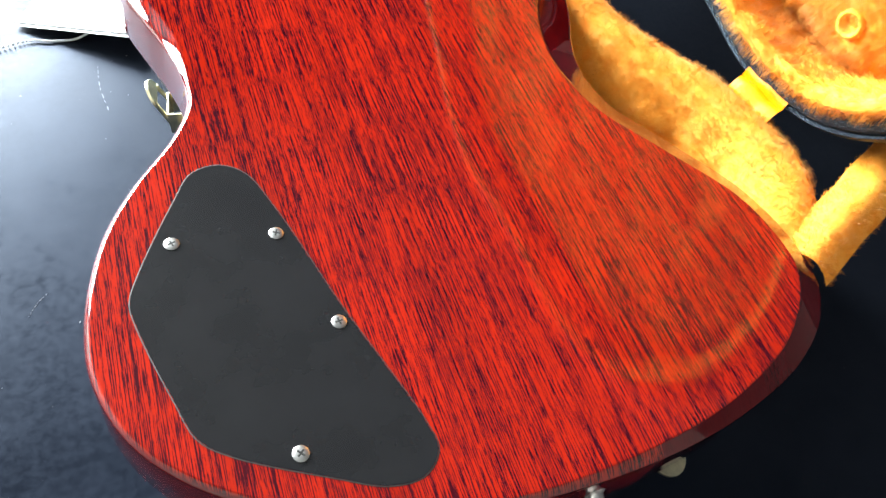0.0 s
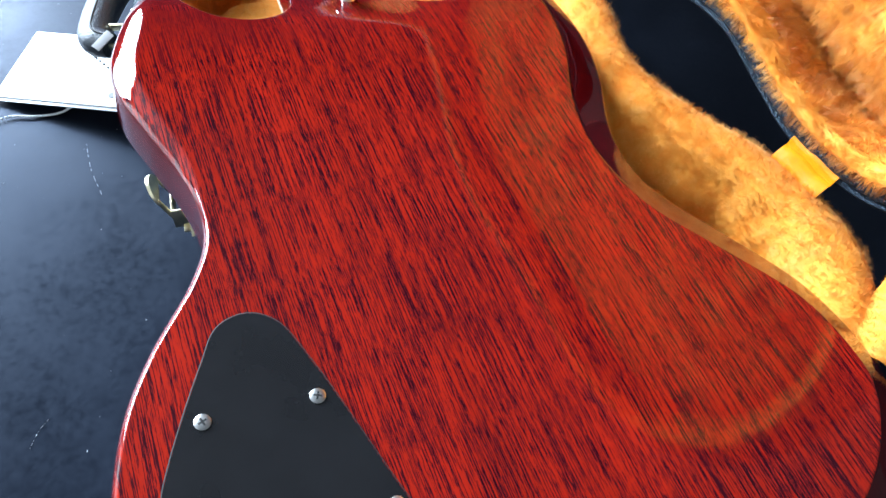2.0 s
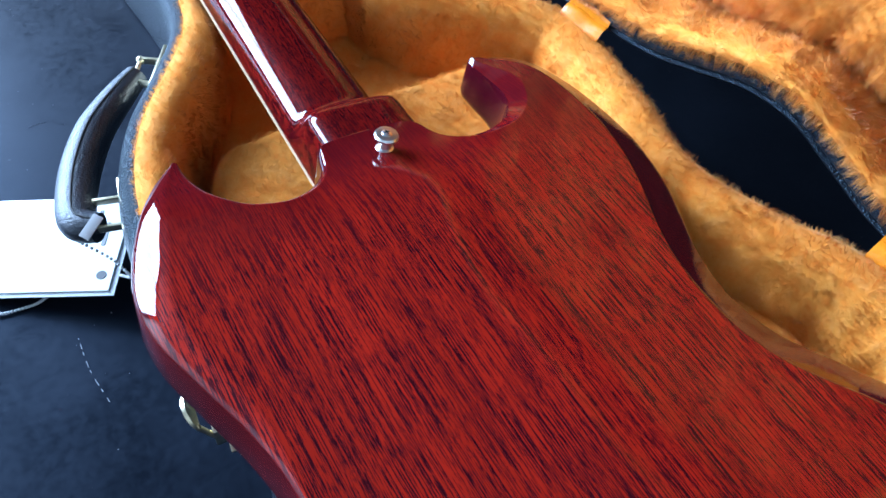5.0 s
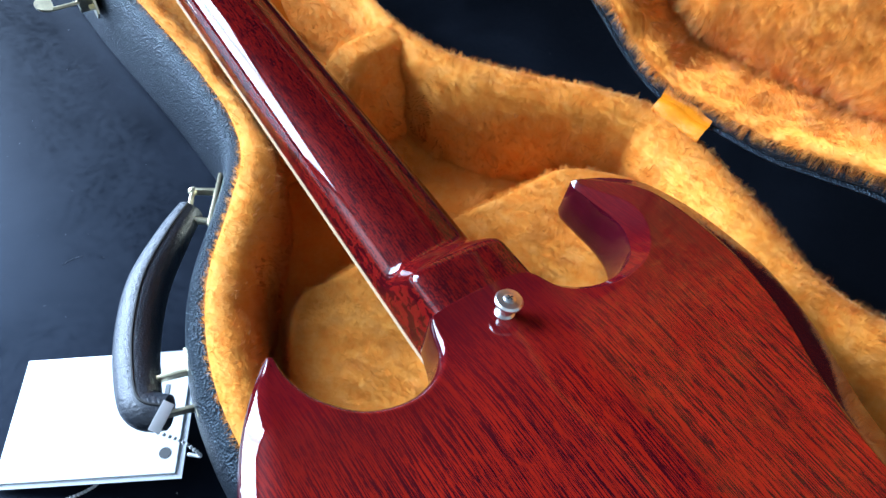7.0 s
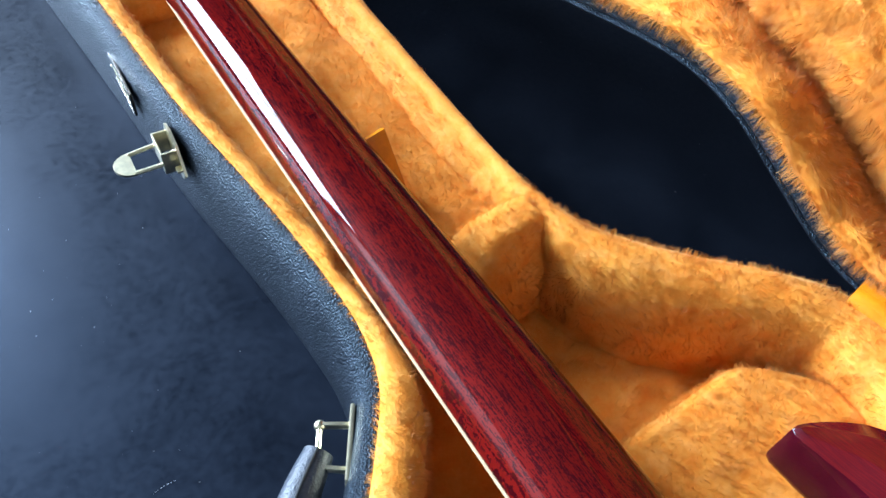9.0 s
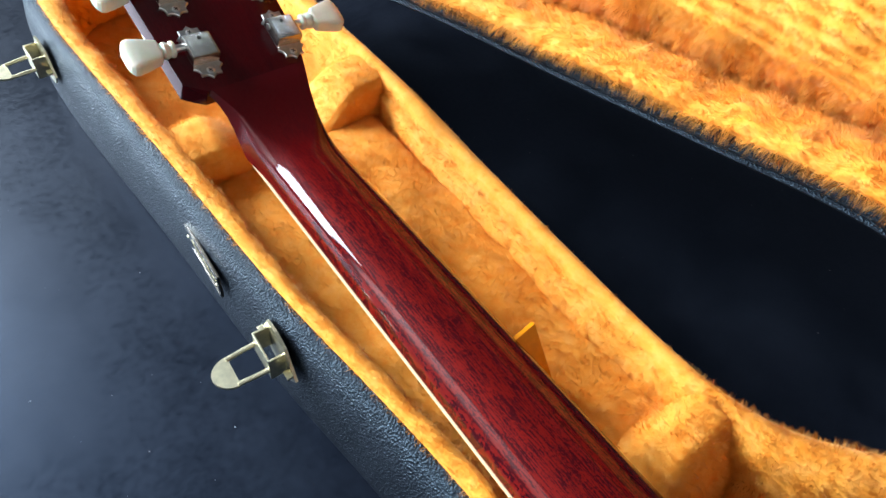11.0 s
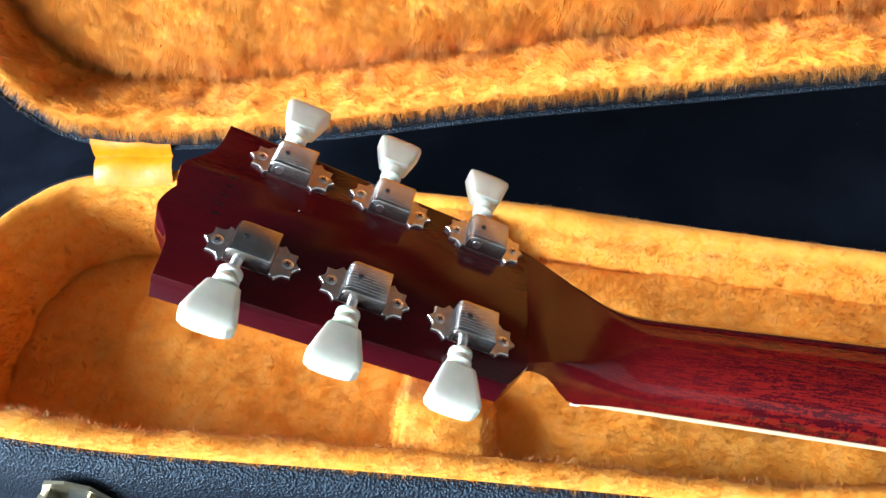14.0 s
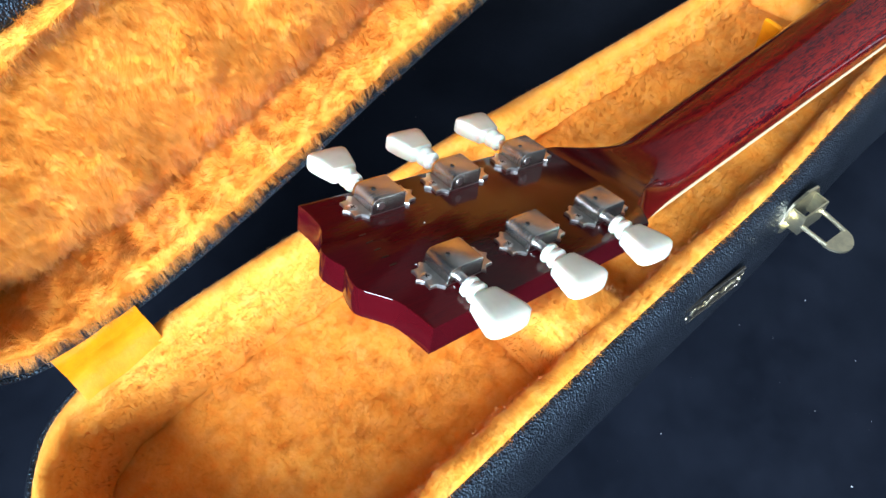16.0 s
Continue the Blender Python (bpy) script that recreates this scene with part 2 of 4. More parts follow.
def spline(points, n, closed=True):
    """Centripetal Catmull-Rom through the points (any dimension), n samples evenly spread along it."""
    p = np.array(points, float)
    k = len(p)
    dense = []
    for i in range(k if closed else k - 1):
        if closed:
            a, b, c, d = p[(i - 1) % k], p[i], p[(i + 1) % k], p[(i + 2) % k]
        else:
            a, b, c, d = p[max(i - 1, 0)], p[i], p[i + 1], p[min(i + 2, k - 1)]
        t = np.linspace(0, 1, 24, endpoint=False)[:, None]
        la, lb, lc = (max(np.linalg.norm((v - u)[:2]), 1e-6) ** 0.5 for u, v in ((a, b), (b, c), (c, d)))
        m1 = (b - a) / la - (c - a) / (la + lb) + (c - b) / lb
        m2 = (c - b) / lb - (d - b) / (lb + lc) + (d - c) / lc
        if not closed and i == 0:
            m1 = (c - b) / lb
        if not closed and i == k - 2:
            m2 = (c - b) / lb
        m1, m2 = m1 * lb, m2 * lb
        h1, h2, h3, h4 = 2 * t**3 - 3 * t**2 + 1, t**3 - 2 * t**2 + t, -2 * t**3 + 3 * t**2, t**3 - t**2
        dense.append(h1 * b + h2 * m1 + h3 * c + h4 * m2)
    dense = np.concatenate(dense + ([dense[0][:1]] if closed else [p[-1:]]))
    run = np.r_[0, np.cumsum(np.linalg.norm(np.diff(dense[:, :2], axis=0), axis=1))]
    at = np.linspace(0, run[-1], n, endpoint=not closed)
    return np.stack([np.interp(at, run, dense[:, j]) for j in range(p.shape[1])], 1)


def inward(ring):
    """Unit normals that point into a closed 2D ring."""
    tan = np.roll(ring, -1, 0) - np.roll(ring, 1, 0)
    nor = np.stack([-tan[:, 1], tan[:, 0]], 1)
    nor /= np.maximum(np.linalg.norm(nor, axis=1), 1e-9)[:, None]
    area = (ring[:, 0] * np.roll(ring[:, 1], -1) - np.roll(ring[:, 0], -1) * ring[:, 1]).sum()
    return nor if area > 0 else -nor


def loft(rings, closed=True, cap0=False, cap1=False):
    """Faces between rings of equal length."""
    verts = [tuple(v) for r in rings for v in r]
    n = len(rings[0])
    faces = []
    for i in range(len(rings) - 1):
        for j in range(n if closed else n - 1):
            k = (j + 1) % n
            faces.append((i * n + j, i * n + k, (i + 1) * n + k, (i + 1) * n + j))
    if cap0:
        faces.append(tuple(range(n - 1, -1, -1)))
    if cap1:
        faces.append(tuple(range((len(rings) - 1) * n, len(rings) * n)))
    return verts, faces


def box(bm, size, at=(0, 0, 0), bevel=0.0, m=None):
    g = bmesh.ops.create_cube(bm, size=1.0, matrix=(m or Matrix()) @ Matrix.LocRotScale(at, None, size))
    if bevel:
        es = list({e for v in g["verts"] for e in v.link_edges})
        bmesh.ops.bevel(bm, geom=es, offset=bevel, segments=2, profile=0.7, affect="EDGES")


def turned(bm, profile, m, seg=20):
    """A solid of revolution about local z: profile of (radius, z)."""
    rings = []
    for r, z in profile:
        rings.append([bm.verts.new(m @ Vector((r * math.cos(2 * math.pi * i / seg), r * math.sin(2 * math.pi * i / seg), z))) for i in range(seg)])
    for a, b in zip(rings, rings[1:]):
        for i in range(seg):
            bm.faces.new((a[i], a[(i + 1) % seg], b[(i + 1) % seg], b[i]))
    bm.faces.new(rings[0][::-1])
    bm.faces.new(rings[-1])


def tube(points, radius, seg=10, samples=None):
    """A round bar along a path; radius is a number or one per point."""
    p = np.array(points, float)
    rad = np.full(len(p), radius) if isinstance(radius, float) else np.array(radius)
    if samples:
        q = np.c_[p, rad]
        t = np.linspace(0, len(p) - 1, samples)
        q = spline_even(q, t)
        p, rad = q[:, :3], q[:, 3]
    bm = bmesh.new()
    rings = []
    up = Vector((0, 0, 1))
    for i in range(len(p)):
        d = Vector(p[min(i + 1, len(p) - 1)] - p[max(i - 1, 0)]).normalized()
        s = d.cross(up)
        s = s.normalized() if s.length > 1e-4 else Vector((1, 0, 0))
        u = s.cross(d)
        rings.append([bm.verts.new(Vector(p[i]) + float(rad[i]) * (math.cos(a) * s + math.sin(a) * u)) for a in np.linspace(0, 2 * math.pi, seg, endpoint=False)])
    for a, b in zip(rings, rings[1:]):
        for i in range(seg):
            bm.faces.new((a[i], a[(i + 1) % seg], b[(i + 1) % seg], b[i]))
    bm.faces.new(rings[0][::-1])
    bm.faces.new(rings[-1])
    return bm


def spline_even(q, t):
    out = []
    k = len(q)
    for v in t:
        i = min(int(v), k - 2)
        f = v - i
        a, b, c, d = q[max(i - 1, 0)], q[i], q[i + 1], q[min(i + 2, k - 1)]
        out.append(0.5 * (2 * b + (c - a) * f + (2 * a - 5 * b + 4 * c - d) * f * f + (3 * b - a - 3 * c + d) * f**3))
    return np.array(out)


def lumpy(v, amount, scale, seed=0.0):
    return amount * noise.noise(Vector(v) * scale + Vector((seed, 0, 0)))


def pile(name, verts, faces, parent, density, length, seed, ruffle=0.5, width=0.00022, clump=0.0062, comb=None, trim=None):
    """Plush fibres over a mesh: slim blades that gather into tufts and lean in patches; comb is the way in which the nap lies, trim shortens it in places."""
    rng = np.random.default_rng(seed)
    v = np.array(verts, float)
    tri = []
    for f in faces:
        for i in range(1, len(f) - 1):
            tri.append((f[0], f[i], f[i + 1]))
    tri = np.array(tri)
    a, b, c = v[tri[:, 0]], v[tri[:, 1]], v[tri[:, 2]]
    nor = np.cross(b - a, c - a)
    area = np.linalg.norm(nor, axis=1) / 2
    nor /= np.maximum(2 * area, 1e-12)[:, None]
    count = int(area.sum() * density * 3.0)
    pick = rng.choice(len(tri), count, p=area / area.sum())
    u, w = rng.random(count), rng.random(count)
    flip = u + w > 1
    u[flip], w[flip] = 1 - u[flip], 1 - w[flip]
    p = a[pick] + u[:, None] * (b - a)[pick] + w[:, None] * (c - a)[pick]
    n = nor[pick]

    def waves(size):
        k = rng.normal(size=(3, 6, 3)) * size
        ph = rng.random((3, 6)) * 6.28
        return np.stack([np.sin(p @ k[j].T + ph[j]).sum(1) / 1.8 for j in range(3)], 1)

    # patches of nap: smooth random fields, broad and tuft-sized
    field = 0.26 * waves(45) + 0.40 * waves(150) + 0.30 * waves(430)
    # tufts: cells with uneven borders; their fibres share a lean and close at the tip
    cell = np.floor((p + waves(260) * clump * 0.42 + waves(900) * clump * 0.16) / clump).astype(np.int64)
    key = (cell[:, 0] * 73856093) ^ (cell[:, 1] * 19349663) ^ (cell[:, 2] * 83492791)
    _, tuft = np.unique(key, return_inverse=True)
    tuft = tuft.ravel()
    tufts = int(tuft.max()) + 1
    size = np.bincount(tuft, minlength=tufts)
    heart = np.stack([np.bincount(tuft, p[:, j], tufts) / size for j in range(3)], 1)[tuft]
    lean = rng.normal(size=(tufts, 3))[tuft]
    tall = (0.65 + 0.70 * rng.random(tufts))[tuft]
    way = n * 0.62 + field * 0.62 * ruffle + lean * 0.30 * ruffle + rng.normal(size=(count, 3)) * 0.13
    if comb is not None:
        way = way + np.array(comb)
    way += n * np.maximum(0.20 - (way * n).sum(1), 0)[:, None]
    way /= np.linalg.norm(way, axis=1)[:, None]
    ln = (length * (0.7 + 0.45 * rng.random(count)) * tall)[:, None]
    if trim:
        ln = ln * trim(p)[:, None]
    gather = heart - p
    gather -= n * (gather * n).sum(1)[:, None]
    gather *= np.minimum(1.0, 0.6 * length / np.maximum(np.linalg.norm(gather, axis=1), 1e-9))[:, None]
    tip = p + way * ln + gather * 0.55
    way = tip - p
    way /= np.linalg.norm(way, axis=1)[:, None]
    side = np.cross(way, rng.normal(size=(count, 3)))
    side /= np.linalg.norm(side, axis=1)[:, None]
    face = np.cross(side, way)
    side *= np.where((face * (n * 0.70 + way * 0.50)).sum(1) < 0, -1.0, 1.0)[:, None]
    pts = np.stack([p - n * 0.0008 - side * width / 2, p - n * 0.0008 + side * width / 2, tip], 1).reshape(-1, 3)
    me = bpy.data.meshes.new(name)
    me.vertices.add(3 * count)
    me.loops.add(3 * count)
    me.polygons.add(count)
    me.vertices.foreach_set("co", pts.astype(np.float32).ravel())
    me.loops.foreach_set("vertex_index", np.arange(3 * count, dtype=np.int32))
    me.polygons.foreach_set("loop_start", np.arange(0, 3 * count, 3, dtype=np.int32))
    me.polygons.foreach_set("use_smooth", np.ones(count, dtype=bool))
    me.update(calc_edges=True)
    # the fibres scatter light as one soft surface: their normals follow the cloth and the tufts
    soft_n = n * 0.62 + way * 0.55 - gather * (0.30 / length)
    soft_n /= np.linalg.norm(soft_n, axis=1)[:, None]
    me.normals_split_custom_set_from_vertices(np.repeat(soft_n, 3, axis=0).astype(np.float32).tolist())
    me.materials.append(PLUSH)
    ob = new(name, me)
    ob.parent = parent
    return tagged(ob, kind="stuff")


# ---- setting: room, table ----
TABLE_FAR, FLOOR_Z, CEIL_Z = 0.512, -0.74, 3.0
X0, X1, Y0, Y1 = -4.2, 2.4, -2.4, 2.82


def slab(name, x0, x1, y0, y1, z0, z1, mat, label, category, bevel=0.0):
    bm = bmesh.new()
    box(bm, (x1 - x0, y1 - y0, z1 - z0), ((x0 + x1) / 2, (y0 + y1) / 2, (z0 + z1) / 2), bevel)
    return tagged(part(name, bm, mat), label, category, kind="structure")


def wall_with_opening(name, along_x, fixed0, fixed1, a0, a1, o0, o1, oz0, oz1, label):
    bm = bmesh.new()
    for p0, p1, z0, z1 in ((a0, o0, FLOOR_Z, CEIL_Z), (o1, a1, FLOOR_Z, CEIL_Z), (o0, o1, FLOOR_Z, oz0), (o0, o1, oz1, CEIL_Z)):
        size = (p1 - p0, fixed1 - fixed0, z1 - z0) if along_x else (fixed1 - fixed0, p1 - p0, z1 - z0)
        at = ((p0 + p1) / 2, (fixed0 + fixed1) / 2, (z0 + z1) / 2) if along_x else ((fixed0 + fixed1) / 2, (p0 + p1) / 2, (z0 + z1) / 2)
        box(bm, size, at)
    return tagged(part(name, bm, WALL, smooth=False), label, "wall", kind="structure")


slab("floor", X0 - 0.2, X1 + 0.2, Y0 - 0.2, Y1 + 0.2, FLOOR_Z - 0.05, FLOOR_Z, FLOOR, "plain grey floor of the room", "floor")
slab("ceiling", X0 - 0.2, X1 + 0.2, Y0 - 0.2, Y1 + 0.2, CEIL_Z, CEIL_Z + 0.05, CEILING, "plain grey ceiling of the room", "ceiling")
wall_with_opening("wall_north", True, Y1, Y1 + 0.12, X0 - 0.12, X1 + 0.12, -3.94, -0.66, 0.42, 2.80, "plain grey wall with a wide window")
# west and south walls are out of view, added as reflectors to fill the case
slab("wall_west", X0 - 0.12, X0, Y0, Y1, FLOOR_Z, CEIL_Z, PALE_WALL, "unseen pale wall, added to bounce light", "wall")
slab("wall_east", X1, X1 + 0.12, Y0, Y1, FLOOR_Z, CEIL_Z, WALL, "plain grey wall", "wall")
slab("wall_south", X0 - 0.12, X1 + 0.12, Y0 - 0.12, Y0, FLOOR_Z, CEIL_Z, SOUTH_WALL, "unseen warm grey wall, added to bounce light", "wall")

table = empty("table", pose(0, 0, 0), "large black lacquered table, dusty and lightly scratched", "table")
bm = bmesh.new()
box(bm, (2.0, 1.6, 0.03), (0.15, TABLE_FAR - 0.8, -0.015), 0.003)
part("tabletop", bm, TABLE, table)
for lx, ly in ((-0.78, 0.44), (1.08, 0.44), (-0.78, -1.02), (1.08, -1.02)):
    bm = bmesh.new()
    box(bm, (0.06, 0.06, 0.71), (lx, ly, -0.385), 0.003)
    part("leg", bm, TABLE, table)


def table_marks():
    """Fine scratches and dust flecks on the top, pale against the black."""
    rng = np.random.default_rng(5)
    verts, faces = [], []
    for _ in range(130):
        x, y = rng.uniform(-0.32, -0.06), rng.uniform(-0.85, 0.05)
        r, e = 0.0002 + 0.0006 * rng.random() ** 3, rng.uniform(0.4, 1.0)
        t = rng.uniform(0, 6.28)
        k = len(verts)
        for i in range(5):
            u = 2 * math.pi * i / 5
            verts.append((x + r * (math.cos(u) * math.cos(t) - e * math.sin(u) * math.sin(t)), y + r * (math.cos(u) * math.sin(t) + e * math.sin(u) * math.cos(t)), 0.0002))
        verts.append((x, y, 0.0005))
        faces += [(k + i, k + (i + 1) % 5, k + 5) for i in range(5)]
    dust = mesh_part("dust", verts, faces, PALE, table)
    tagged(dust, kind="stuff")
    for line in (((-0.1478, -0.4060), (-0.1482, -0.4270), (-0.1450, -0.4500)), ((-0.2003, -0.5950), (-0.1960, -0.5880), (-0.1903, -0.5825)), ((-0.1304, -0.2436), (-0.1250, -0.2428), (-0.1188, -0.2430))):
        run = spline_even(np.array(line), np.linspace(0, 2, 25))
        for k in range(0, 24, 3):
            # broken strokes, as the scratch skips
            pts = [(x, y, 0.0001) for x, y in run[k:k + 2 + k % 2]]
            part("scratch", tube(pts, 0.00016, 4), PALE, table)


PALE = plain("pale_dust", (0.34, 0.36, 0.40), 0.8)
table_marks()


# ---- the guitar: lies face down, its back up; local z = 0 is the flat of the back, y runs to the head ----
GUITAR = pose(0.0125, 0.0, 0.1147, 0, 6.2, 0)
guitar = empty("electric_guitar", GUITAR, "cherry-red solid-body electric guitar lying face down on its open case", "electric guitar")

# outer outline and bevel width of the back, from the treble horn round the tail to the bass horn and the neck joint
BODY = [
    (0.0812, -0.3968, 0.002), (0.1040, -0.4090, 0.008), (0.1240, -0.4350, 0.016), (0.1355, -0.4720, 0.024), (0.1355, -0.4930, 0.026),
    (0.1295, -0.5190, 0.027), (0.1140, -0.5560, 0.027), (0.1090, -0.5800, 0.026), (0.1140, -0.6050, 0.026), (0.1330, -0.6340, 0.025),
    (0.1590, -0.6740, 0.024), (0.1660, -0.7050, 0.023), (0.1630, -0.7320, 0.021), (0.1480, -0.7520, 0.017), (0.1180, -0.7710, 0.011),
    (0.0755, -0.7850, 0.007), (0.0310, -0.7920, 0.005), (-0.0300, -0.7920, 0.0027), (-0.0750, -0.7840, 0.0027), (-0.1150, -0.7680, 0.0027),
    (-0.1380, -0.7510, 0.0027), (-0.1510, -0.7340, 0.0027), (-0.1585, -0.7120, 0.0027), (-0.1590, -0.6940, 0.0027), (-0.1560, -0.6750, 0.0027),
    (-0.1485, -0.6520, 0.0027), (-0.1370, -0.6320, 0.0027), (-0.1175, -0.6060, 0.0027), (-0.1090, -0.5880, 0.0027), (-0.1080, -0.5700, 0.0027),
    (-0.1120, -0.5480, 0.007), (-0.1200, -0.5230, 0.009), (-0.1270, -0.4990, 0.012), (-0.1275, -0.4790, 0.015), (-0.1225, -0.4610, 0.016),
    (-0.1130, -0.4425, 0.012), (-0.1005, -0.4260, 0.0055), (-0.0895, -0.4160, 0.0014),
    (-0.0882, -0.4285, 0.002), (-0.0840, -0.4430, 0.003), (-0.0740, -0.4545, 0.003), (-0.0580, -0.4590, 0.003), (-0.0445, -0.4555, 0.003),
    (-0.0350, -0.4470, 0.003), (-0.0310, -0.4370, 0.002), (-0.0285, -0.4315, 0.0012), (-0.0220, -0.4300, 0.0010), (0.0020, -0.4290, 0.0010),
    (0.0180, -0.4300, 0.0010), (0.0240, -0.4330, 0.0012), (0.0310, -0.4440, 0.003), (0.0425, -0.4520, 0.003), (0.0550, -0.4535, 0.004),
    (0.0690, -0.4480, 0.007), (0.0775, -0.4365, 0.010), (0.0800, -0.4240, 0.010), (0.0795, -0.4110, 0.006),
]
THICK = 0.036


def guitar_body():
    q = spline(BODY, 420)
    ring, wid = q[:, :2], q[:, 2]
    nor = inward(ring)
    for _ in range(3):
        nor = (np.roll(nor, 1, 0) + 2 * nor + np.roll(nor, -1, 0))
        nor /= np.linalg.norm(nor, axis=1)[:, None]
    tips = [np.array(BODY[0][:2]), np.array(BODY[37][:2])]
    drop = (0.50 + 0.06 * np.clip((-0.62 - ring[:, 1]) / 0.06, 0, 1)) * wid
    drop = np.maximum(drop, 0.0025)
    rings = [np.c_[ring + nor * 0.004, np.full(len(ring), -THICK)], np.c_[ring + nor * 0.001, np.full(len(ring), -THICK + 0.003)], np.c_[ring, np.full(len(ring), -THICK + 0.006)]]
    rings.append(np.c_[ring, -drop - 0.0015])
    # the bass side rolls softly into the flat, the treble side keeps a clearer line
    soft = 1.02 + 0.91 * np.clip((0.03 - ring[:, 0]) / 0.08, 0, 1)
    for t in (0.04, 0.10, 0.18, 0.28, 0.38, 0.48, 0.58, 0.68, 0.78, 0.88, 0.95):
        rings.append(np.c_[ring + nor * (wid * t)[:, None], -drop * (1 - t) ** soft])
    rings.append(np.c_[ring + nor * (wid * 0.985)[:, None], -drop * 0.003])
    rings.append(np.c_[ring + nor * (wid + 0.0008)[:, None], np.zeros(len(ring))])
    rings.append(np.c_[ring + nor * (wid + 0.0020)[:, None], np.zeros(len(ring))])
    v, f = loft(rings, cap0=True, cap1=True)
    bm = bmesh.new()
    bv = [bm.verts.new(p) for p in v]
    for q in f:
        bm.faces.new([bv[i] for i in q])
    cuts = [((0, y, 0), (0, 1, 0)) for y in np.arange(-0.50, -0.40, 0.008)] + [((x, 0, 0), (1, 0, 0)) for x in np.arange(-0.120, 0.125, 0.012)]
    for co, no in cuts:
        geom = bm.faces[:] + bm.edges[:] + bm.verts[:]
        bmesh.ops.bisect_plane(bm, geom=geom, dist=1e-6, plane_co=co, plane_no=no)
    for w in bm.verts:
        if w.co.z > -0.02:
            k = (1 - min(1.0, max(0.0, (-0.428 - w.co.y) / 0.055)))
            k = k * k * (3 - 2 * k)
            side = min(1.0, max(0.0, (0.068 - abs(w.co.x + 0.002)) / 0.035))
            w.co.z -= 0.0065 * k * side * side * (3 - 2 * side)
            far = min((w.co.xy - Vector(t)).length for t in tips)
            tip = max(0.0, 1 - far / 0.040)
            w.co.z -= 0.0078 * tip * tip * (3 - 2 * tip)
    # the bevel and side of the treble half: cut across the grain, so plain; the dark they mirror is put into the colour
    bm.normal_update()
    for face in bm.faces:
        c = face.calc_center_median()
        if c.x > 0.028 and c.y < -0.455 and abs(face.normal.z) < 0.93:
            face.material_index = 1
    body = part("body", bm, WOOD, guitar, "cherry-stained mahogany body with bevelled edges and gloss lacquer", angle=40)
    body.data.materials.append(DIM_BEVEL_WOOD)
    return body


guitar_body()


# control cavity cover with its four screws
def cavity_cover():
    pts = [(-0.1020, -0.6262), (-0.0925, -0.6320), (-0.0845, -0.6520), (-0.0700, -0.7050), (-0.0545, -0.7560), (-0.0535, -0.7660),
           (-0.0610, -0.7735), (-0.0735, -0.7735), (-0.0900, -0.7660), (-0.1200, -0.7500), (-0.1290, -0.7420), (-0.1340, -0.7270),
           (-0.1420, -0.6960), (-0.1430, -0.6860), (-0.1385, -0.6740), (-0.1215, -0.6420), (-0.1130, -0.6290)]
    ring = spline(pts, 140)
    nor = inward(ring)
    lip = [np.c_[ring - nor * 0.0005, np.full(140, 0.0001)], np.c_[ring - nor * 0.0001, np.full(140, 0.00015)]]
    v, f = loft(lip)
    mesh_part("cavity_edge", v, f, DARK, guitar)
    rings = [np.c_[ring, np.full(140, -0.0003)], np.c_[ring + nor * 0.00008, np.full(140, 0.0002)]]
    v, f = loft(rings, cap1=True)
    cover = mesh_part("control_cover", v, f, COVER, guitar, "glossy black plastic control cavity cover")
    for x, y, turn in ((-0.1257, -0.6630, 20), (-0.0867, -0.6654, 65), (-0.0733, -0.7100, 10), (-0.0988, -0.7553, 40)):
        screw(cover, pose(x, y, 0.0003, 0, 0, turn), 0.0029, 0.0006)


def screw(parent, m, r, h):
    bm = bmesh.new()
    turned(bm, [(r, 0), (r, h * 0.35), (r * 0.8, h * 0.8), (r * 0.4, h)], m, 18)
    head = part("screw", bm, CHROME, parent, "small nickel cross-head screw")
    bm = bmesh.new()
    for a in (0, 90):
        box(bm, (r * 1.05, r * 0.24, h * 0.3), (0, 0, h * 0.95), 0.0, m @ pose(0, 0, 0, 0, 0, a))
    part("slot", bm, DARK, head, smooth=False)


cavity_cover()


def strap_button(m):
    m = m @ Matrix.Scale(0.76, 4)
    b = bmesh.new()
    turned(b, [(0.0058, 0), (0.0058, 0.0016), (0.0040, 0.0030), (0.0034, 0.0065), (0.0046, 0.0088), (0.0074, 0.0100), (0.0077, 0.0115), (0.0068, 0.0128), (0.0040, 0.0131)], m, 28)
    ob = part("strap_button", b, CHROME, guitar, "round nickel strap button")
    screw(ob, m @ pose(0, 0, 0.0129), 0.0034, 0.0012)


strap_button(pose(-0.0010, -0.4450, -0.0062, -4, 0, 0))
strap_button(pose(0.004, -0.7918, -0.018, 90, 0, 0))


# neck: face towards the case, back up
def face_z(y):
    return -0.0290 + 0.0375 * y


def half_width(y):
    return 0.0213 + 0.0062 * min(1.0, -y / 0.43)


def smooth(t):
    t = max(0.0, min(1.0, t))
    return t * t * (3 - 2 * t)


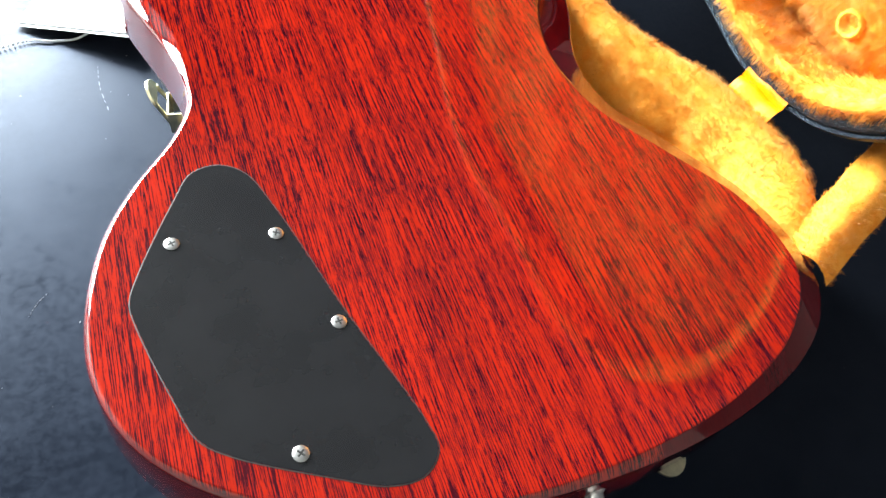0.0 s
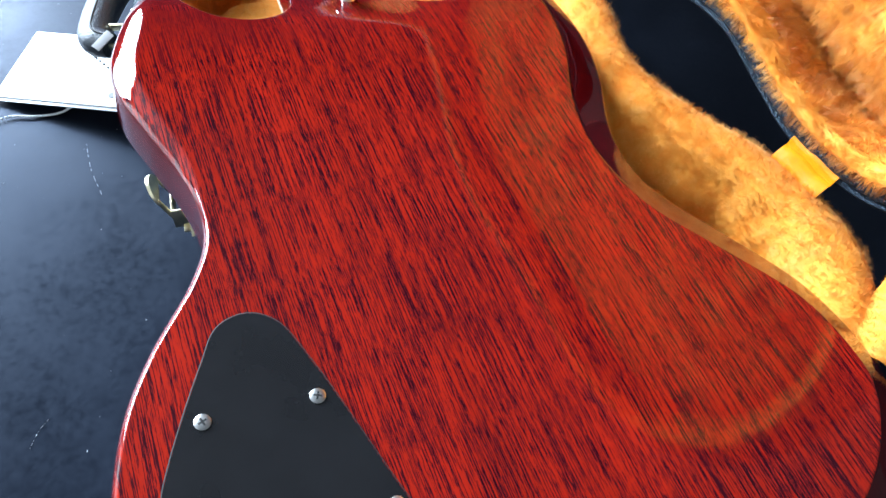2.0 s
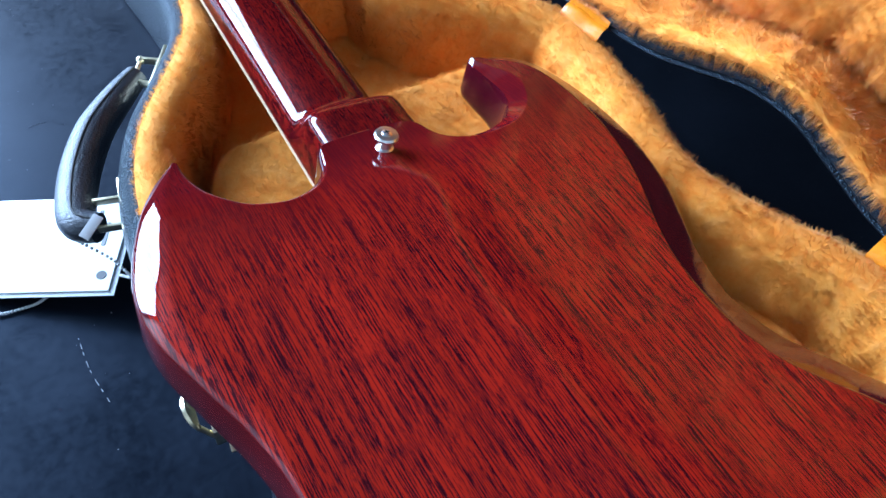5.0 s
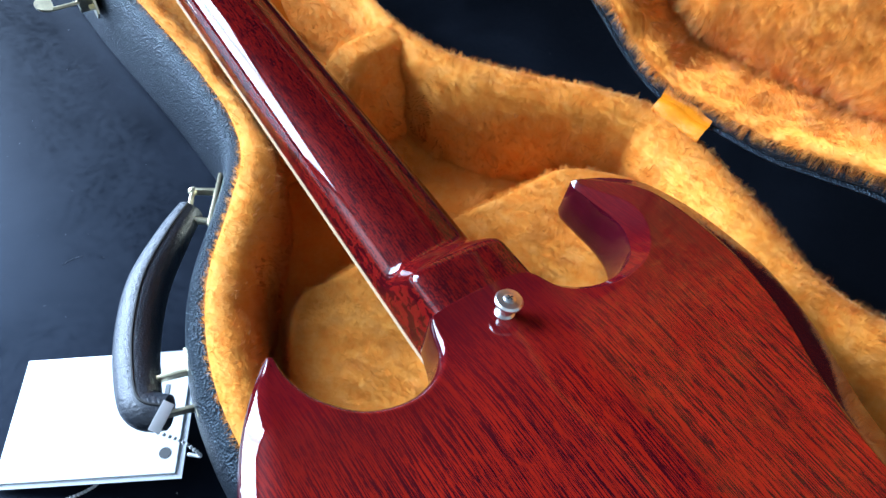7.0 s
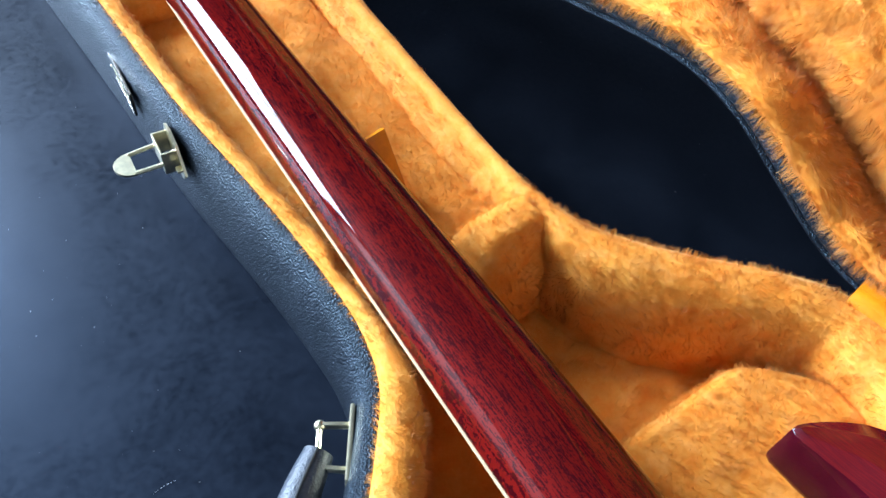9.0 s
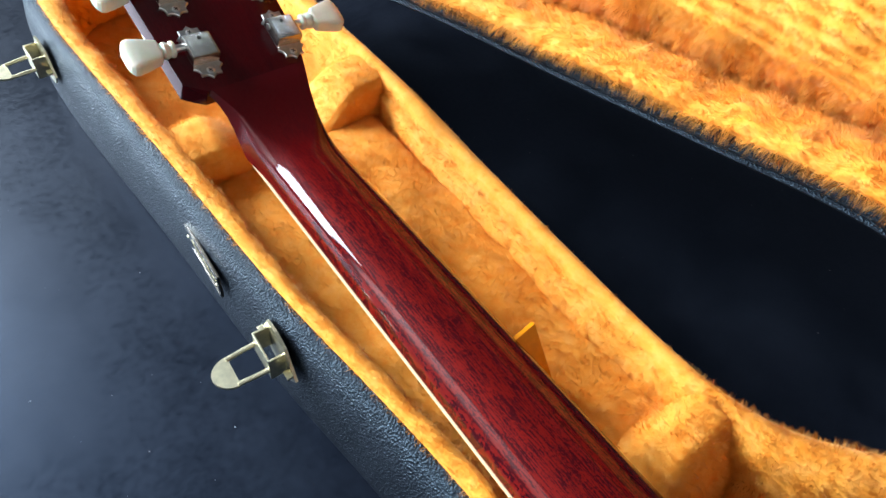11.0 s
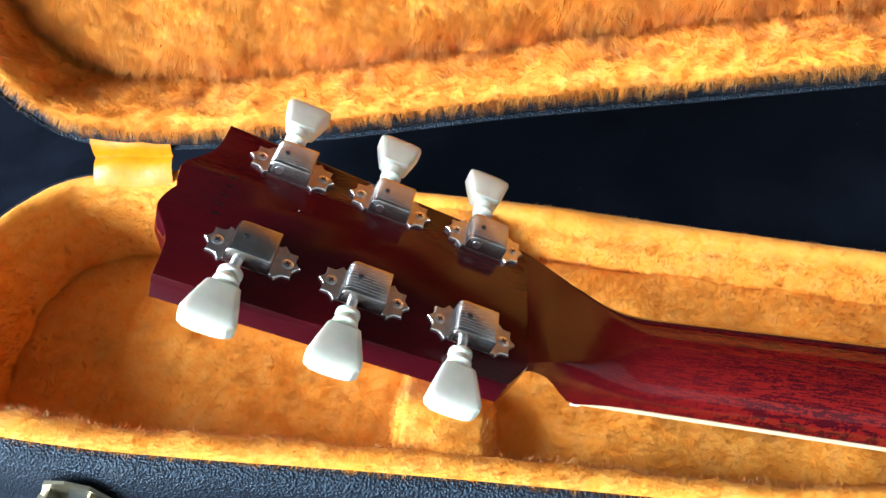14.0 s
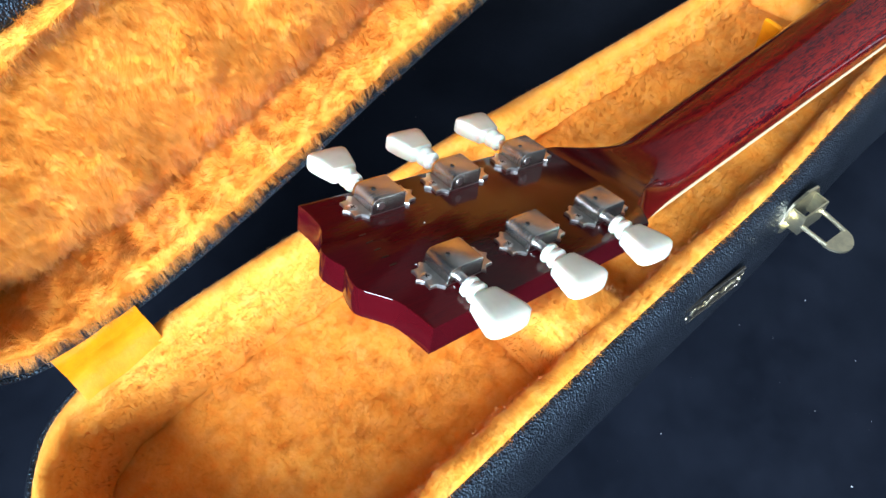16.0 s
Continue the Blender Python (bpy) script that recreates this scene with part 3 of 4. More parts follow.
def neck():
    rings = []
    seg = 32
    for y in np.r_[np.linspace(-0.4315, -0.375, 22), np.linspace(-0.360, -0.05, 22), np.linspace(-0.045, 0.034, 26)]:
        zf = face_z(min(y, 0.0))
        hw = half_width(min(y, 0.0))
        depth = 0.0180 + 0.0030 * min(1, max(0, -y) / 0.33)
        heel = smooth((-0.394 - y) / 0.018)
        top = zf + 0.0035 + depth
        top += (-0.0066 - top) * heel
        low = zf + 0.0029
        flat = smooth((y + 0.030) / 0.052)
        plane = -0.0008 + 0.378 * y
        top += (plane - 0.00005 - top) * flat
        if y > 0.002:
            low += (plane - 0.0120 - low) * smooth((y - 0.002) / 0.014)
        left = hw - 0.0030 * (1 - smooth((y + 0.02) / 0.04)) + 0.0125 * smooth((y - 0.004) / 0.034)
        right = hw + 0.0075 * smooth((y - 0.004) / 0.034)
        power = 0.62 - 0.45 * heel - 0.60 * flat
        ring = []
        for a in np.linspace(0, math.pi, seg):
            c, s = math.cos(a), math.sin(a)
            w = right if c > 0 else left
            x = w * math.copysign(abs(c) ** (0.80 - 0.40 * heel - 0.45 * flat), c)
            ring.append((x, y, low + (top - low) * min(1.0, s ** power * (1 + 0.25 * flat))))
        rings.append(ring)
    v, f = loft(rings, closed=False)
    n = seg
    f.append(tuple(range((len(rings) - 1) * n, len(rings) * n)))
    f.append(tuple(range(n - 1, -1, -1)))
    f += [(i * n, (i + 1) * n, (i + 1) * n + n - 1, i * n + n - 1) for i in range(len(rings) - 1)]
    f = [tuple(reversed(q)) for q in f]
    mesh_part("neck", v, f, NECK_WOOD, guitar, "cherry-stained mahogany neck under gloss lacquer", angle=50)
    # fretboard and its cream binding
    for name, mat, inner, outer, label in (("fretboard", ROSEWOOD, -1.0, 1.0, "dark rosewood fretboard"), ("binding", BIND, 0, 0, "cream plastic binding"), ("binding", BIND, 1, 0, "cream plastic binding")):
        rings = []
        for y in np.linspace(-0.462, 0.0, 12):
            hw, zf = half_width(y), face_z(y)
            if name == "fretboard":
                a, b = -hw + 0.0046, hw - 0.0016
            else:
                a, b = (-hw + 0.0026, -hw + 0.0046) if inner == 0 else (hw - 0.0016, hw + 0.0004)
            rings.append([(a, y, zf - 0.001), (b, y, zf - 0.001), (b, y, zf + 0.0027), (a, y, zf + 0.0027)] if name == "fretboard" else [(a, y, zf + 0.0008), (b, y, zf + 0.0008), (b, y, zf + 0.0030), (a, y, zf + 0.0030)])
        v, f = loft(rings, cap0=True, cap1=True)
        mesh_part(name, v, f, mat, guitar, label, smooth=False)
    bm = bmesh.new()
    box(bm, (0.0370, 0.0040, 0.0060), (0.0020, 0.0012, face_z(0) - 0.0006), 0.0006)
    part("nut", bm, PEARL, guitar, "white nut")


neck()

# headstock, tilted back
HEAD = pose(0, 0, -0.0008, 20.7, 0, 0)


def headstock():
    c = -0.0045
    half = [(0.0, 0.1628), (0.006, 0.1648), (0.012, 0.1652), (0.018, 0.1615), (0.024, 0.1582), (0.031, 0.1574), (0.0408, 0.1578)]
    top_r = spline(half, 26, closed=False)
    right = [(c + x, s) for x, s in top_r]
    left = [(c - x, s - 0.0035 * (x / 0.0408) ** 2) for x, s in top_r[1:]]
    flare_r = spline([(0.0315, 0.0400), (0.0300, 0.0360), (0.0278, 0.0320), (0.0255, 0.0280)], 8, closed=False)
    flare_l = spline([(-0.0405, 0.0310), (-0.0365, 0.0280), (-0.0325, 0.0255), (-0.0300, 0.0240)], 8, closed=False)
    outline = [tuple(p) for p in left[::-1]] + [tuple(p) for p in right] + [tuple(p) for p in flare_r] + [tuple(p) for p in flare_l[::-1]]
    bm = bmesh.new()
    bot = [bm.verts.new(HEAD @ Vector((x, s, -0.0120))) for x, s in outline]
    top = [bm.verts.new(HEAD @ Vector((x, s, 0.0))) for x, s in outline]
    n = len(outline)
    bm.faces.new(top[::-1])
    bm.faces.new(bot)
    for i in range(n):
        bm.faces.new((bot[i], top[i], top[(i + 1) % n], bot[(i + 1) % n]))
    bmesh.ops.recalc_face_normals(bm, faces=bm.faces)
    if max(bm.faces, key=lambda q: q.calc_center_median().z).normal.z < 0:
        bmesh.ops.reverse_faces(bm, faces=bm.faces)
    rim = [e for e in bm.edges if all(v in set(top) for v in e.verts) and not all((HEAD.inverted() @ v.co).y < 0.0285 and abs(v.co.x) < 0.0302 for v in e.verts)]
    bmesh.ops.bevel(bm, geom=rim, offset=0.0009, segments=2, profile=0.6, affect="EDGES")
    for q in bm.faces:
        if abs((HEAD.to_3x3().inverted() @ q.normal).z) < 0.4:
            q.material_index = 1
    hs = part("headstock", bm, HEAD_WOOD, guitar, "cherry headstock with an open-book top edge, shade put into its tone", angle=30)
    hs.data.materials.append(EDGE_WOOD)
    # faint stamped serial marks, kept as plain bars
    for i in range(5):
        b = bmesh.new()
        box(b, (0.0006, 0.0030, 0.0002), (c + 0.013 - 0.0050 * i, 0.1465, 0.0001), 0, HEAD)
        part("stamped_mark", b, STAMP, hs, smooth=False)
    for x, s in ((-0.0155, 0.139), (0.004, 0.120)):
        b = bmesh.new()
        turned(b, [(0.0003, 0), (0.0002, 0.0002)], HEAD @ pose(x, s, 0), 8)
        part("dust_speck", b, PAPER, hs)


headstock()


def tuner(side, s, ribbed):
    """Vintage three-a-side tuner: scalloped plate, stamped housing, shaft and keystone knob."""
    m = HEAD @ pose(0.0238 * side, s, 0.0, 0, 0, 0 if side > 0 else 180)
    t = new("tuning_machine")
    t.parent = guitar
    t["label"] = "nickel tuning machine with a cream keystone knob"
    up = 1 if side > 0 else -1
    # plate, local x points away from the centre line: spiked ends with hollow scallops
    outline = []
    for e in (1, -1):
        end = [(0.0068, 0.0086)]
        for i in range(4):
            for j, r in ((0.0, 0.0083), (0.25, 0.0070), (0.5, 0.0065), (0.75, 0.0070)):
                a = radians(4 + (i + j) * 43)
                end.append((r * 0.96 * math.cos(a), 0.0092 + r * 0.94 * math.sin(a)))
        a = radians(176)
        end += [(0.0083 * 0.96 * math.cos(a), 0.0092 + 0.0078 * math.sin(a)), (-0.0068, 0.0086)]
        outline += [(e * x, e * y) for x, y in end]
    bm = bmesh.new()
    a = [bm.verts.new(m @ Vector((x, y, 0.0))) for x, y in outline]
    b = [bm.verts.new(m @ Vector((x, y, 0.0010))) for x, y in outline]
    c = [bm.verts.new(m @ Vector((x * 0.95, y * 0.98, 0.0014))) for x, y in outline]
    bm.faces.new(a[::-1])
    bm.faces.new(c)
    for lo, hi in ((a, b), (b, c)):
        for i in range(len(a)):
            bm.faces.new((lo[i], lo[(i + 1) % len(a)], hi[(i + 1) % len(a)], hi[i]))
    bmesh.ops.recalc_face_normals(bm, faces=bm.faces)
    part("plate", bm, PLATE, t, "scalloped nickel plate", smooth=False)
    # folded housing: straight long walls, rounded ends
    rings = []
    for y, zt in ((-0.0078, 0.0012), (-0.0077, 0.0070), (-0.0075, 0.0076), (-0.0070, 0.0078), (0.0054, 0.0078), (0.0068, 0.0073), (0.0076, 0.0062), (0.0080, 0.0044), (0.0081, 0.0012)):
        w = 0.0071
        rings.append([tuple(m @ Vector(p)) for p in ((-w, y * up, 0.0008), (-w, y * up, max(0.0009, zt - 0.0007)), (-w + 0.0002, y * up, zt - 0.0002), (-w + 0.0008, y * up, zt), (w - 0.0008, y * up, zt), (w - 0.0002, y * up, zt - 0.0002), (w, y * up, max(0.0009, zt - 0.0007)), (w, y * up, 0.0008))])
    v, f = loft(rings, closed=False, cap0=True, cap1=True)
    housing = mesh_part("housing", v, f, DULL, t, "stamped nickel gear housing", angle=32)
    for i in range(9 if ribbed else 0):
        # fine ribs pressed along the top and round its end
        x = -0.0052 + 0.0013 * i
        path = [m @ Vector((x, y * up, z)) for y, z in ((0.0082, 0.0020), (0.0080, 0.0044), (0.0077, 0.0062), (0.0068, 0.0073), (0.0054, 0.00775), (-0.0068, 0.00775))]
        part("rib", tube([tuple(p) for p in path], 0.00016, 6), DULL, housing)
    bm = bmesh.new()
    turned(bm, [(0.0009, 0.0070), (0.0009, 0.0082)], m @ pose(-0.0004, 0.0034 * up, 0), 12)
    part("oil_hole", bm, DARK, housing)
    bm = bmesh.new()
    turned(bm, [(0.0017, 0), (0.0017, 0.0004)], m @ pose(-0.0071, 0.0040 * up, 0.0040, 0, -90, 0), 14)
    part("gear_boss", bm, CHROME, housing)
    for e in (1, -1):
        screw(t, m @ pose(0, 0.0124 * e, 0.0013, 0, 0, 30 * e), 0.0021, 0.0005)
    bm = bmesh.new()
    turned(bm, [(0.0019, 0.006), (0.0019, 0.0165)], m @ pose(0, 0.0032 * up, 0.0030, 0, 90, 0), 14)
    part("shaft", bm, CHROME, t)
    # knob: two collars and a flared keystone
    k = m @ pose(0.0118, 0.0034 * up, 0.0028, 0, 90, 0)
    bm = bmesh.new()
    turned(bm, [(0.0030, 0.0), (0.0042, 0.0008), (0.0043, 0.0022), (0.0032, 0.0032), (0.0031, 0.0027), (0.0043, 0.0044), (0.0045, 0.0060), (0.0034, 0.0070), (0.0033, 0.0080)], k, 22)
    knob = part("knob", bm, PEARL, t, "cream pearloid keystone knob")
    rings = []
    for z, w, d in ((0.0070, 0.0030, 0.0026), (0.0080, 0.0050, 0.0034), (0.0088, 0.0058, 0.0038), (0.0165, 0.0080, 0.0043), (0.0212, 0.0092, 0.0042), (0.0232, 0.0089, 0.0037), (0.0247, 0.0070, 0.0029), (0.0256, 0.0040, 0.0020), (0.0259, 0.0012, 0.0010)):
        ring = []
        for a in np.linspace(0, 2 * math.pi, 24, endpoint=False):
            c, sn = math.cos(a), math.sin(a)
            e = 0.28
            ring.append(tuple(k @ Vector((d * math.copysign(abs(c) ** e, c), w * math.copysign(abs(sn) ** e, sn), z))))
        rings.append(ring)
    v, f = loft(rings, cap0=True, cap1=True)
    mesh_part("keystone", v, f, PEARL, knob, angle=20)


for side in (-1, 1):
    for s, ribbed in ((0.1286, side > 0), (0.0880, True), (0.0472, True)):
        tuner(side, s, ribbed)


# ---- the case ----
RIM = 0.074
case = empty("guitar_case", pose(0, 0, 0), "open black vinyl guitar case lined with golden-orange plush", "guitar case")
BASE = [
    (0.1025, 0.2860), (0.0850, 0.3010), (0.0630, 0.3110), (0.0370, 0.3170), (0.0080, 0.3155), (-0.0150, 0.3085), (-0.0330, 0.2970), (-0.0480, 0.2800), (-0.0555, 0.2570), (-0.0580, 0.2100), (-0.0560, 0.1500), (-0.0530, 0.1000),
    (-0.0505, 0.0500), (-0.0485, 0.0000), (-0.0470, -0.0400), (-0.0455, -0.0700), (-0.0430, -0.1000), (-0.0397, -0.1300), (-0.0367, -0.1600), (-0.0343, -0.1900), (-0.0328, -0.2250), (-0.0335, -0.2500), (-0.0400, -0.2780), (-0.0570, -0.3025),
    (-0.0835, -0.3360), (-0.0975, -0.3630), (-0.1065, -0.3940), (-0.1093, -0.4260), (-0.1055, -0.4650), (-0.0955, -0.5050), (-0.0940, -0.5350), (-0.1035, -0.5660),
    (-0.1215, -0.6000), (-0.1330, -0.6450), (-0.1300, -0.6850), (-0.1050, -0.7220), (-0.0600, -0.7440), (0.0000, -0.7520), (0.0700, -0.7530), (0.1300, -0.7460), (0.1750, -0.7290),
    (0.2070, -0.7030), (0.2245, -0.6750), (0.2300, -0.6500), (0.2280, -0.6200), (0.2180, -0.5870), (0.2000, -0.5550), (0.1835, -0.5130), (0.1830, -0.4870), (0.1900, -0.4600),
    (0.1980, -0.4000), (0.1960, -0.3630), (0.1790, -0.3380), (0.1400, -0.2980), (0.1130, -0.2630), (0.1040, -0.2350), (0.1020, -0.2000), (0.1050, -0.1300), (0.1095, -0.0550),
    (0.1150, 0.0200), (0.1170, 0.1200), (0.1175, 0.2150), (0.1130, 0.2630),
]


def shell(name, outline, depth, m, parent, label, n=360, groove=False, slim=None):
    """Half of the case: local z = 0 is the rim, the open side faces +z."""
    ring = spline(outline, n)
    nor = inward(ring)
    prof = [(0.012, -depth), (0.004, -depth + 0.0010), (0.0008, -depth + 0.004), (-0.0004, -depth + 0.010), (-0.0010, -0.036), (-0.0008, -0.022), (0.0000, -0.0150)]
    if groove:
        prof += [(0.0008, -0.0085), (0.0017, -0.0046), (0.0030, -0.0016), (0.0044, -0.0004), (0.0054, -0.0010), (0.0060, -0.0028), (0.0066, -0.0030), (0.0072, -0.0010), (0.0084, 0.0), (0.0142, -0.0002), (0.0158, -0.0014), (0.0162, -0.004), (0.0164, -depth + 0.006)]
    else:
        prof += [(0.0010, -0.0092), (0.0024, -0.0050), (0.0042, -0.0022), (0.0064, -0.0006), (0.0088, 0.0), (0.0118, -0.0004), (0.0134, -0.0020), (0.0138, -0.004), (0.0140, -depth + 0.006)]
    thin = np.array([slim(*p) if slim else 1.0 for p in ring])[:, None]
    rings = [[m @ Vector((*p, z)) for p in ring + nor * i * (thin if i > 0.001 else 1.0)] for i, z in prof]
    v, f = loft(rings, cap0=True, cap1=True)
    ob = mesh_part(name, v, f, TOLEX, parent, label, angle=50)
    bm = bmesh.new()
    bm.from_mesh(ob.data)
    bmesh.ops.recalc_face_normals(bm, faces=bm.faces)
    bm.to_mesh(ob.data)
    bm.free()
    return ring, nor


def lining(name, ring, nor, depth, m, parent, seed, thick, floor=0.016, puff=0.0, start=None, density=620000, length=0.0040, ruffle=0.6, lumps=1.0, lip=None, flare=None, clump=0.0062, comb=None, width=0.00022, trim=None):
    """Padded plush round the wall and over the bottom of one half; thick gives the padding at a place."""
    n = len(ring)
    roll = [(0.0, -0.006), (0.04, 0.0005), (0.16, 0.0030), (0.36, 0.0042), (0.58, 0.0030), (0.76, 0.0002), (0.89, -0.006), (0.96, -0.016), (1.0, -depth * 0.55), (1.0, -depth + floor + 0.004), (1.08, -depth + floor - 0.002)]
    edge = [(0.0, -0.006), (0.04, 0.0005), (0.20, 0.0020), (0.48, 0.0024), (0.76, 0.0010), (0.88, -0.0020), (0.91, -0.0085), (1.00, -0.0095), (1.06, -depth * 0.55), (1.04, -depth + floor + 0.004), (1.10, -depth + floor - 0.002)]
    pad_w = np.array([thick(*p) for p in ring])
    flat = [lip(*p) if lip else 0.0 for p in ring]
    lean = [flare(*p) if flare else 0.0 for p in ring]
    rings = []
    for step, (one, two) in enumerate(zip(roll, edge)):
        r = []
        for p, q, w, g, fl in zip(ring, nor, pad_w, flat, lean):
            i, z = one[0] * (1 - g) + two[0] * g, one[1] * (1 - g) + two[1] * g
            i += fl * max(0.0, step - 6) / 4
            k = lumps * max(0.0, min(1.0, (i - 0.05) / 0.5))
            a = p + q * ((start(*p) if start else 0.0115) + w * i)
            bump_in = lumpy((a[0], a[1], z), 0.0034 * k, 24, seed) + lumpy((a[0], a[1], z), 0.0036 * k, 80, seed) + lumpy((a[0], a[1], z), 0.0030 * k, 160, seed)
            a = a + q * bump_in * min(1.0, w / 0.014)
            r.append((a[0], a[1], z + lumpy((a[0], a[1], z), 0.0016 * k, 60, seed + 9) + lumpy((a[0], a[1], z), 0.0010 * k, 170, seed + 4)))
        rings.append(r)
    v, f = loft([[tuple(m @ Vector(p)) for p in r] for r in rings])
    f = orient(v, f, m, ring, nor)
    wall = mesh_part(name, v, f, BACKING, parent, "golden-orange plush wall lining", angle=80)
    pile("plush_nap", v, f, wall, density, length, int(seed * 10) + 3, ruffle, width, clump, comb, trim)
    inner = rings[-1]
    bottom(name.replace("wall", "floor"), [(p[0], p[1]) for p in inner], -depth + floor, m, parent, seed + 3, density, puff, length, ruffle * (0.95 if puff else 0.75), clump, comb, width, trim)


def orient(v, f, m, ring, nor):
    """Turns the faces so that their normals leave the wall towards the inside."""
    a, b, c = (Vector(v[i]) for i in f[len(ring) * 5][:3])
    n = (b - a).cross(c - a)
    want = m.to_3x3() @ Vector((*nor[0], 0.0))
    return f if n.dot(want) > 0 else [tuple(reversed(q)) for q in f]


def bottom(name, ring, z, m, parent, seed, density, puff=0.0, length=0.0038, ruffle=0.6, clump=0.0062, comb=None, width=0.00022, trim=None):
    """A lumpy grid cut to the ring."""
    r = np.array(ring)
    step = 0.0045
    x0, y0 = r.min(0) - step
    nx, ny = (np.ceil((r.max(0) + step - (x0, y0)) / step)).astype(int)
    gx, gy = x0 + step * np.arange(nx + 1), y0 + step * np.arange(ny + 1)
    px, py = np.meshgrid(gx, gy, indexing="ij")
    inside = np.zeros(px.shape, bool)
    j = np.roll(np.arange(len(r)), 1)
    for (xa, ya), (xb, yb) in zip(r, r[j]):
        hit = ((ya > py) != (yb > py)) & (px < (xb - xa) * (py - ya) / (yb - ya + 1e-12) + xa)
        inside ^= hit
    keep = inside.copy()
    for dx in (-1, 0, 1):
        for dy in (-1, 0, 1):
            keep |= np.roll(np.roll(inside, dx, 0), dy, 1)
    away = np.full(px.shape, 9.0)
    for q in r[::2]:
        away = np.minimum(away, np.hypot(px - q[0], py - q[1]))
    away = np.where(inside, away, 0.0)
    index, verts = {}, []
    for i, k in zip(*np.nonzero(keep)):
        index[(i, k)] = len(verts)
        p = (px[i, k], py[i, k], z)
        verts.append(tuple(m @ Vector((p[0], p[1], z + puff * (1 - math.exp(-away[i, k] / 0.014)) + lumpy(p, 0.004 if puff else 0.0028, 22, seed) + lumpy(p, 0.0026 * ruffle, 70, seed) + lumpy(p, 0.0016 * ruffle, 150, seed)))))
    faces = [(index[i, k], index[i + 1, k], index[i + 1, k + 1], index[i, k + 1]) for i, k in index if (i + 1, k) in index and (i, k + 1) in index and (i + 1, k + 1) in index]
    floor_ob = mesh_part(name, verts, faces, BACKING, parent, "golden-orange plush padding", angle=80)
    pile("plush_nap", verts, faces, floor_ob, density, length, int(seed * 10) + 5, ruffle, width, clump, comb, trim)


BASE_M = pose(0, 0, RIM)


def hinge_side(x, y):
    """1 along the neck on the hinge side, where rim and lip are narrow."""
    return max(0.0, min(1.0, (y + 0.25) / 0.05)) * max(0.0, min(1.0, (x - 0.03) / 0.03))


ring, nor = shell("base_shell", BASE, RIM, BASE_M, case, "black pebbled-vinyl lower shell", slim=lambda x, y: 1 - 0.5 * hinge_side(x, y))


def base_padding(x, y):
    """Thick round the body, thin along the neck, middling at the head."""
    lap = 0.0095 - rim_cover(x, y)
    if y < -0.22:
        tail = max(0.0, min(1.0, (-0.40 - y) / 0.10)) * max(0.0, min(1.0, (x - 0.10) / 0.04))
        return max(0.0, lap) + 0.007 + 0.017 * min(1.0, (-0.22 - y) / 0.07) + 0.008 * tail
    return max(0.0, lap) + 0.012 - 0.008 * hinge_side(x, y) + 0.002 * max(0.0, min(1.0, (y - 0.06) / 0.06))


def rim_cover(x, y):
    """Where the plush starts: it laps over the rim on the hinge side."""
    line = 0.2306 - 0.1313 * (y + 0.65)
    d = max(0.0, min(1.0, (line - x - 0.075) / 0.05))
    return max(0.0015 + 0.0085 * d, 0.0065 * max(0.0, min(1.0, (y - 0.20) / 0.06)))


def neck_lip(x, y):
    """1 along the neck and head, where the lining ends in a flat sewn lip; 0 round the body, where it rolls over."""
    return max(0.0, min(1.0, (y + 0.25) / 0.06))


def body_flare(x, y):
    """The padding swells towards the bottom beside the body and beside the box under the neck."""
    neck = max(0.0, min(1.0, (y + 0.22) / 0.05)) * max(0.0, min(1.0, (0.06 - y) / 0.04)) * hinge_side(x, y)
    return 0.7 * max(0.0, min(1.0, (-0.42 - y) / 0.08)) * max(0.0, min(1.0, (x - 0.10) / 0.04)) + 1.3 * neck


def shorn(p):
    """The nap is short on the narrow lip of the hinge side."""
    side = np.clip((p[:, 1] + 0.25) / 0.05, 0, 1) * np.clip((p[:, 0] - 0.03) / 0.03, 0, 1)
    return 1 - side * np.where(p[:, 2] > RIM - 0.004, 0.66, 0.25)


lining("wall_lining", ring, nor, RIM, BASE_M, case, 1.0, base_padding, start=rim_cover, length=0.0032, ruffle=0.66, lumps=0.6, lip=neck_lip, flare=body_flare, trim=shorn)

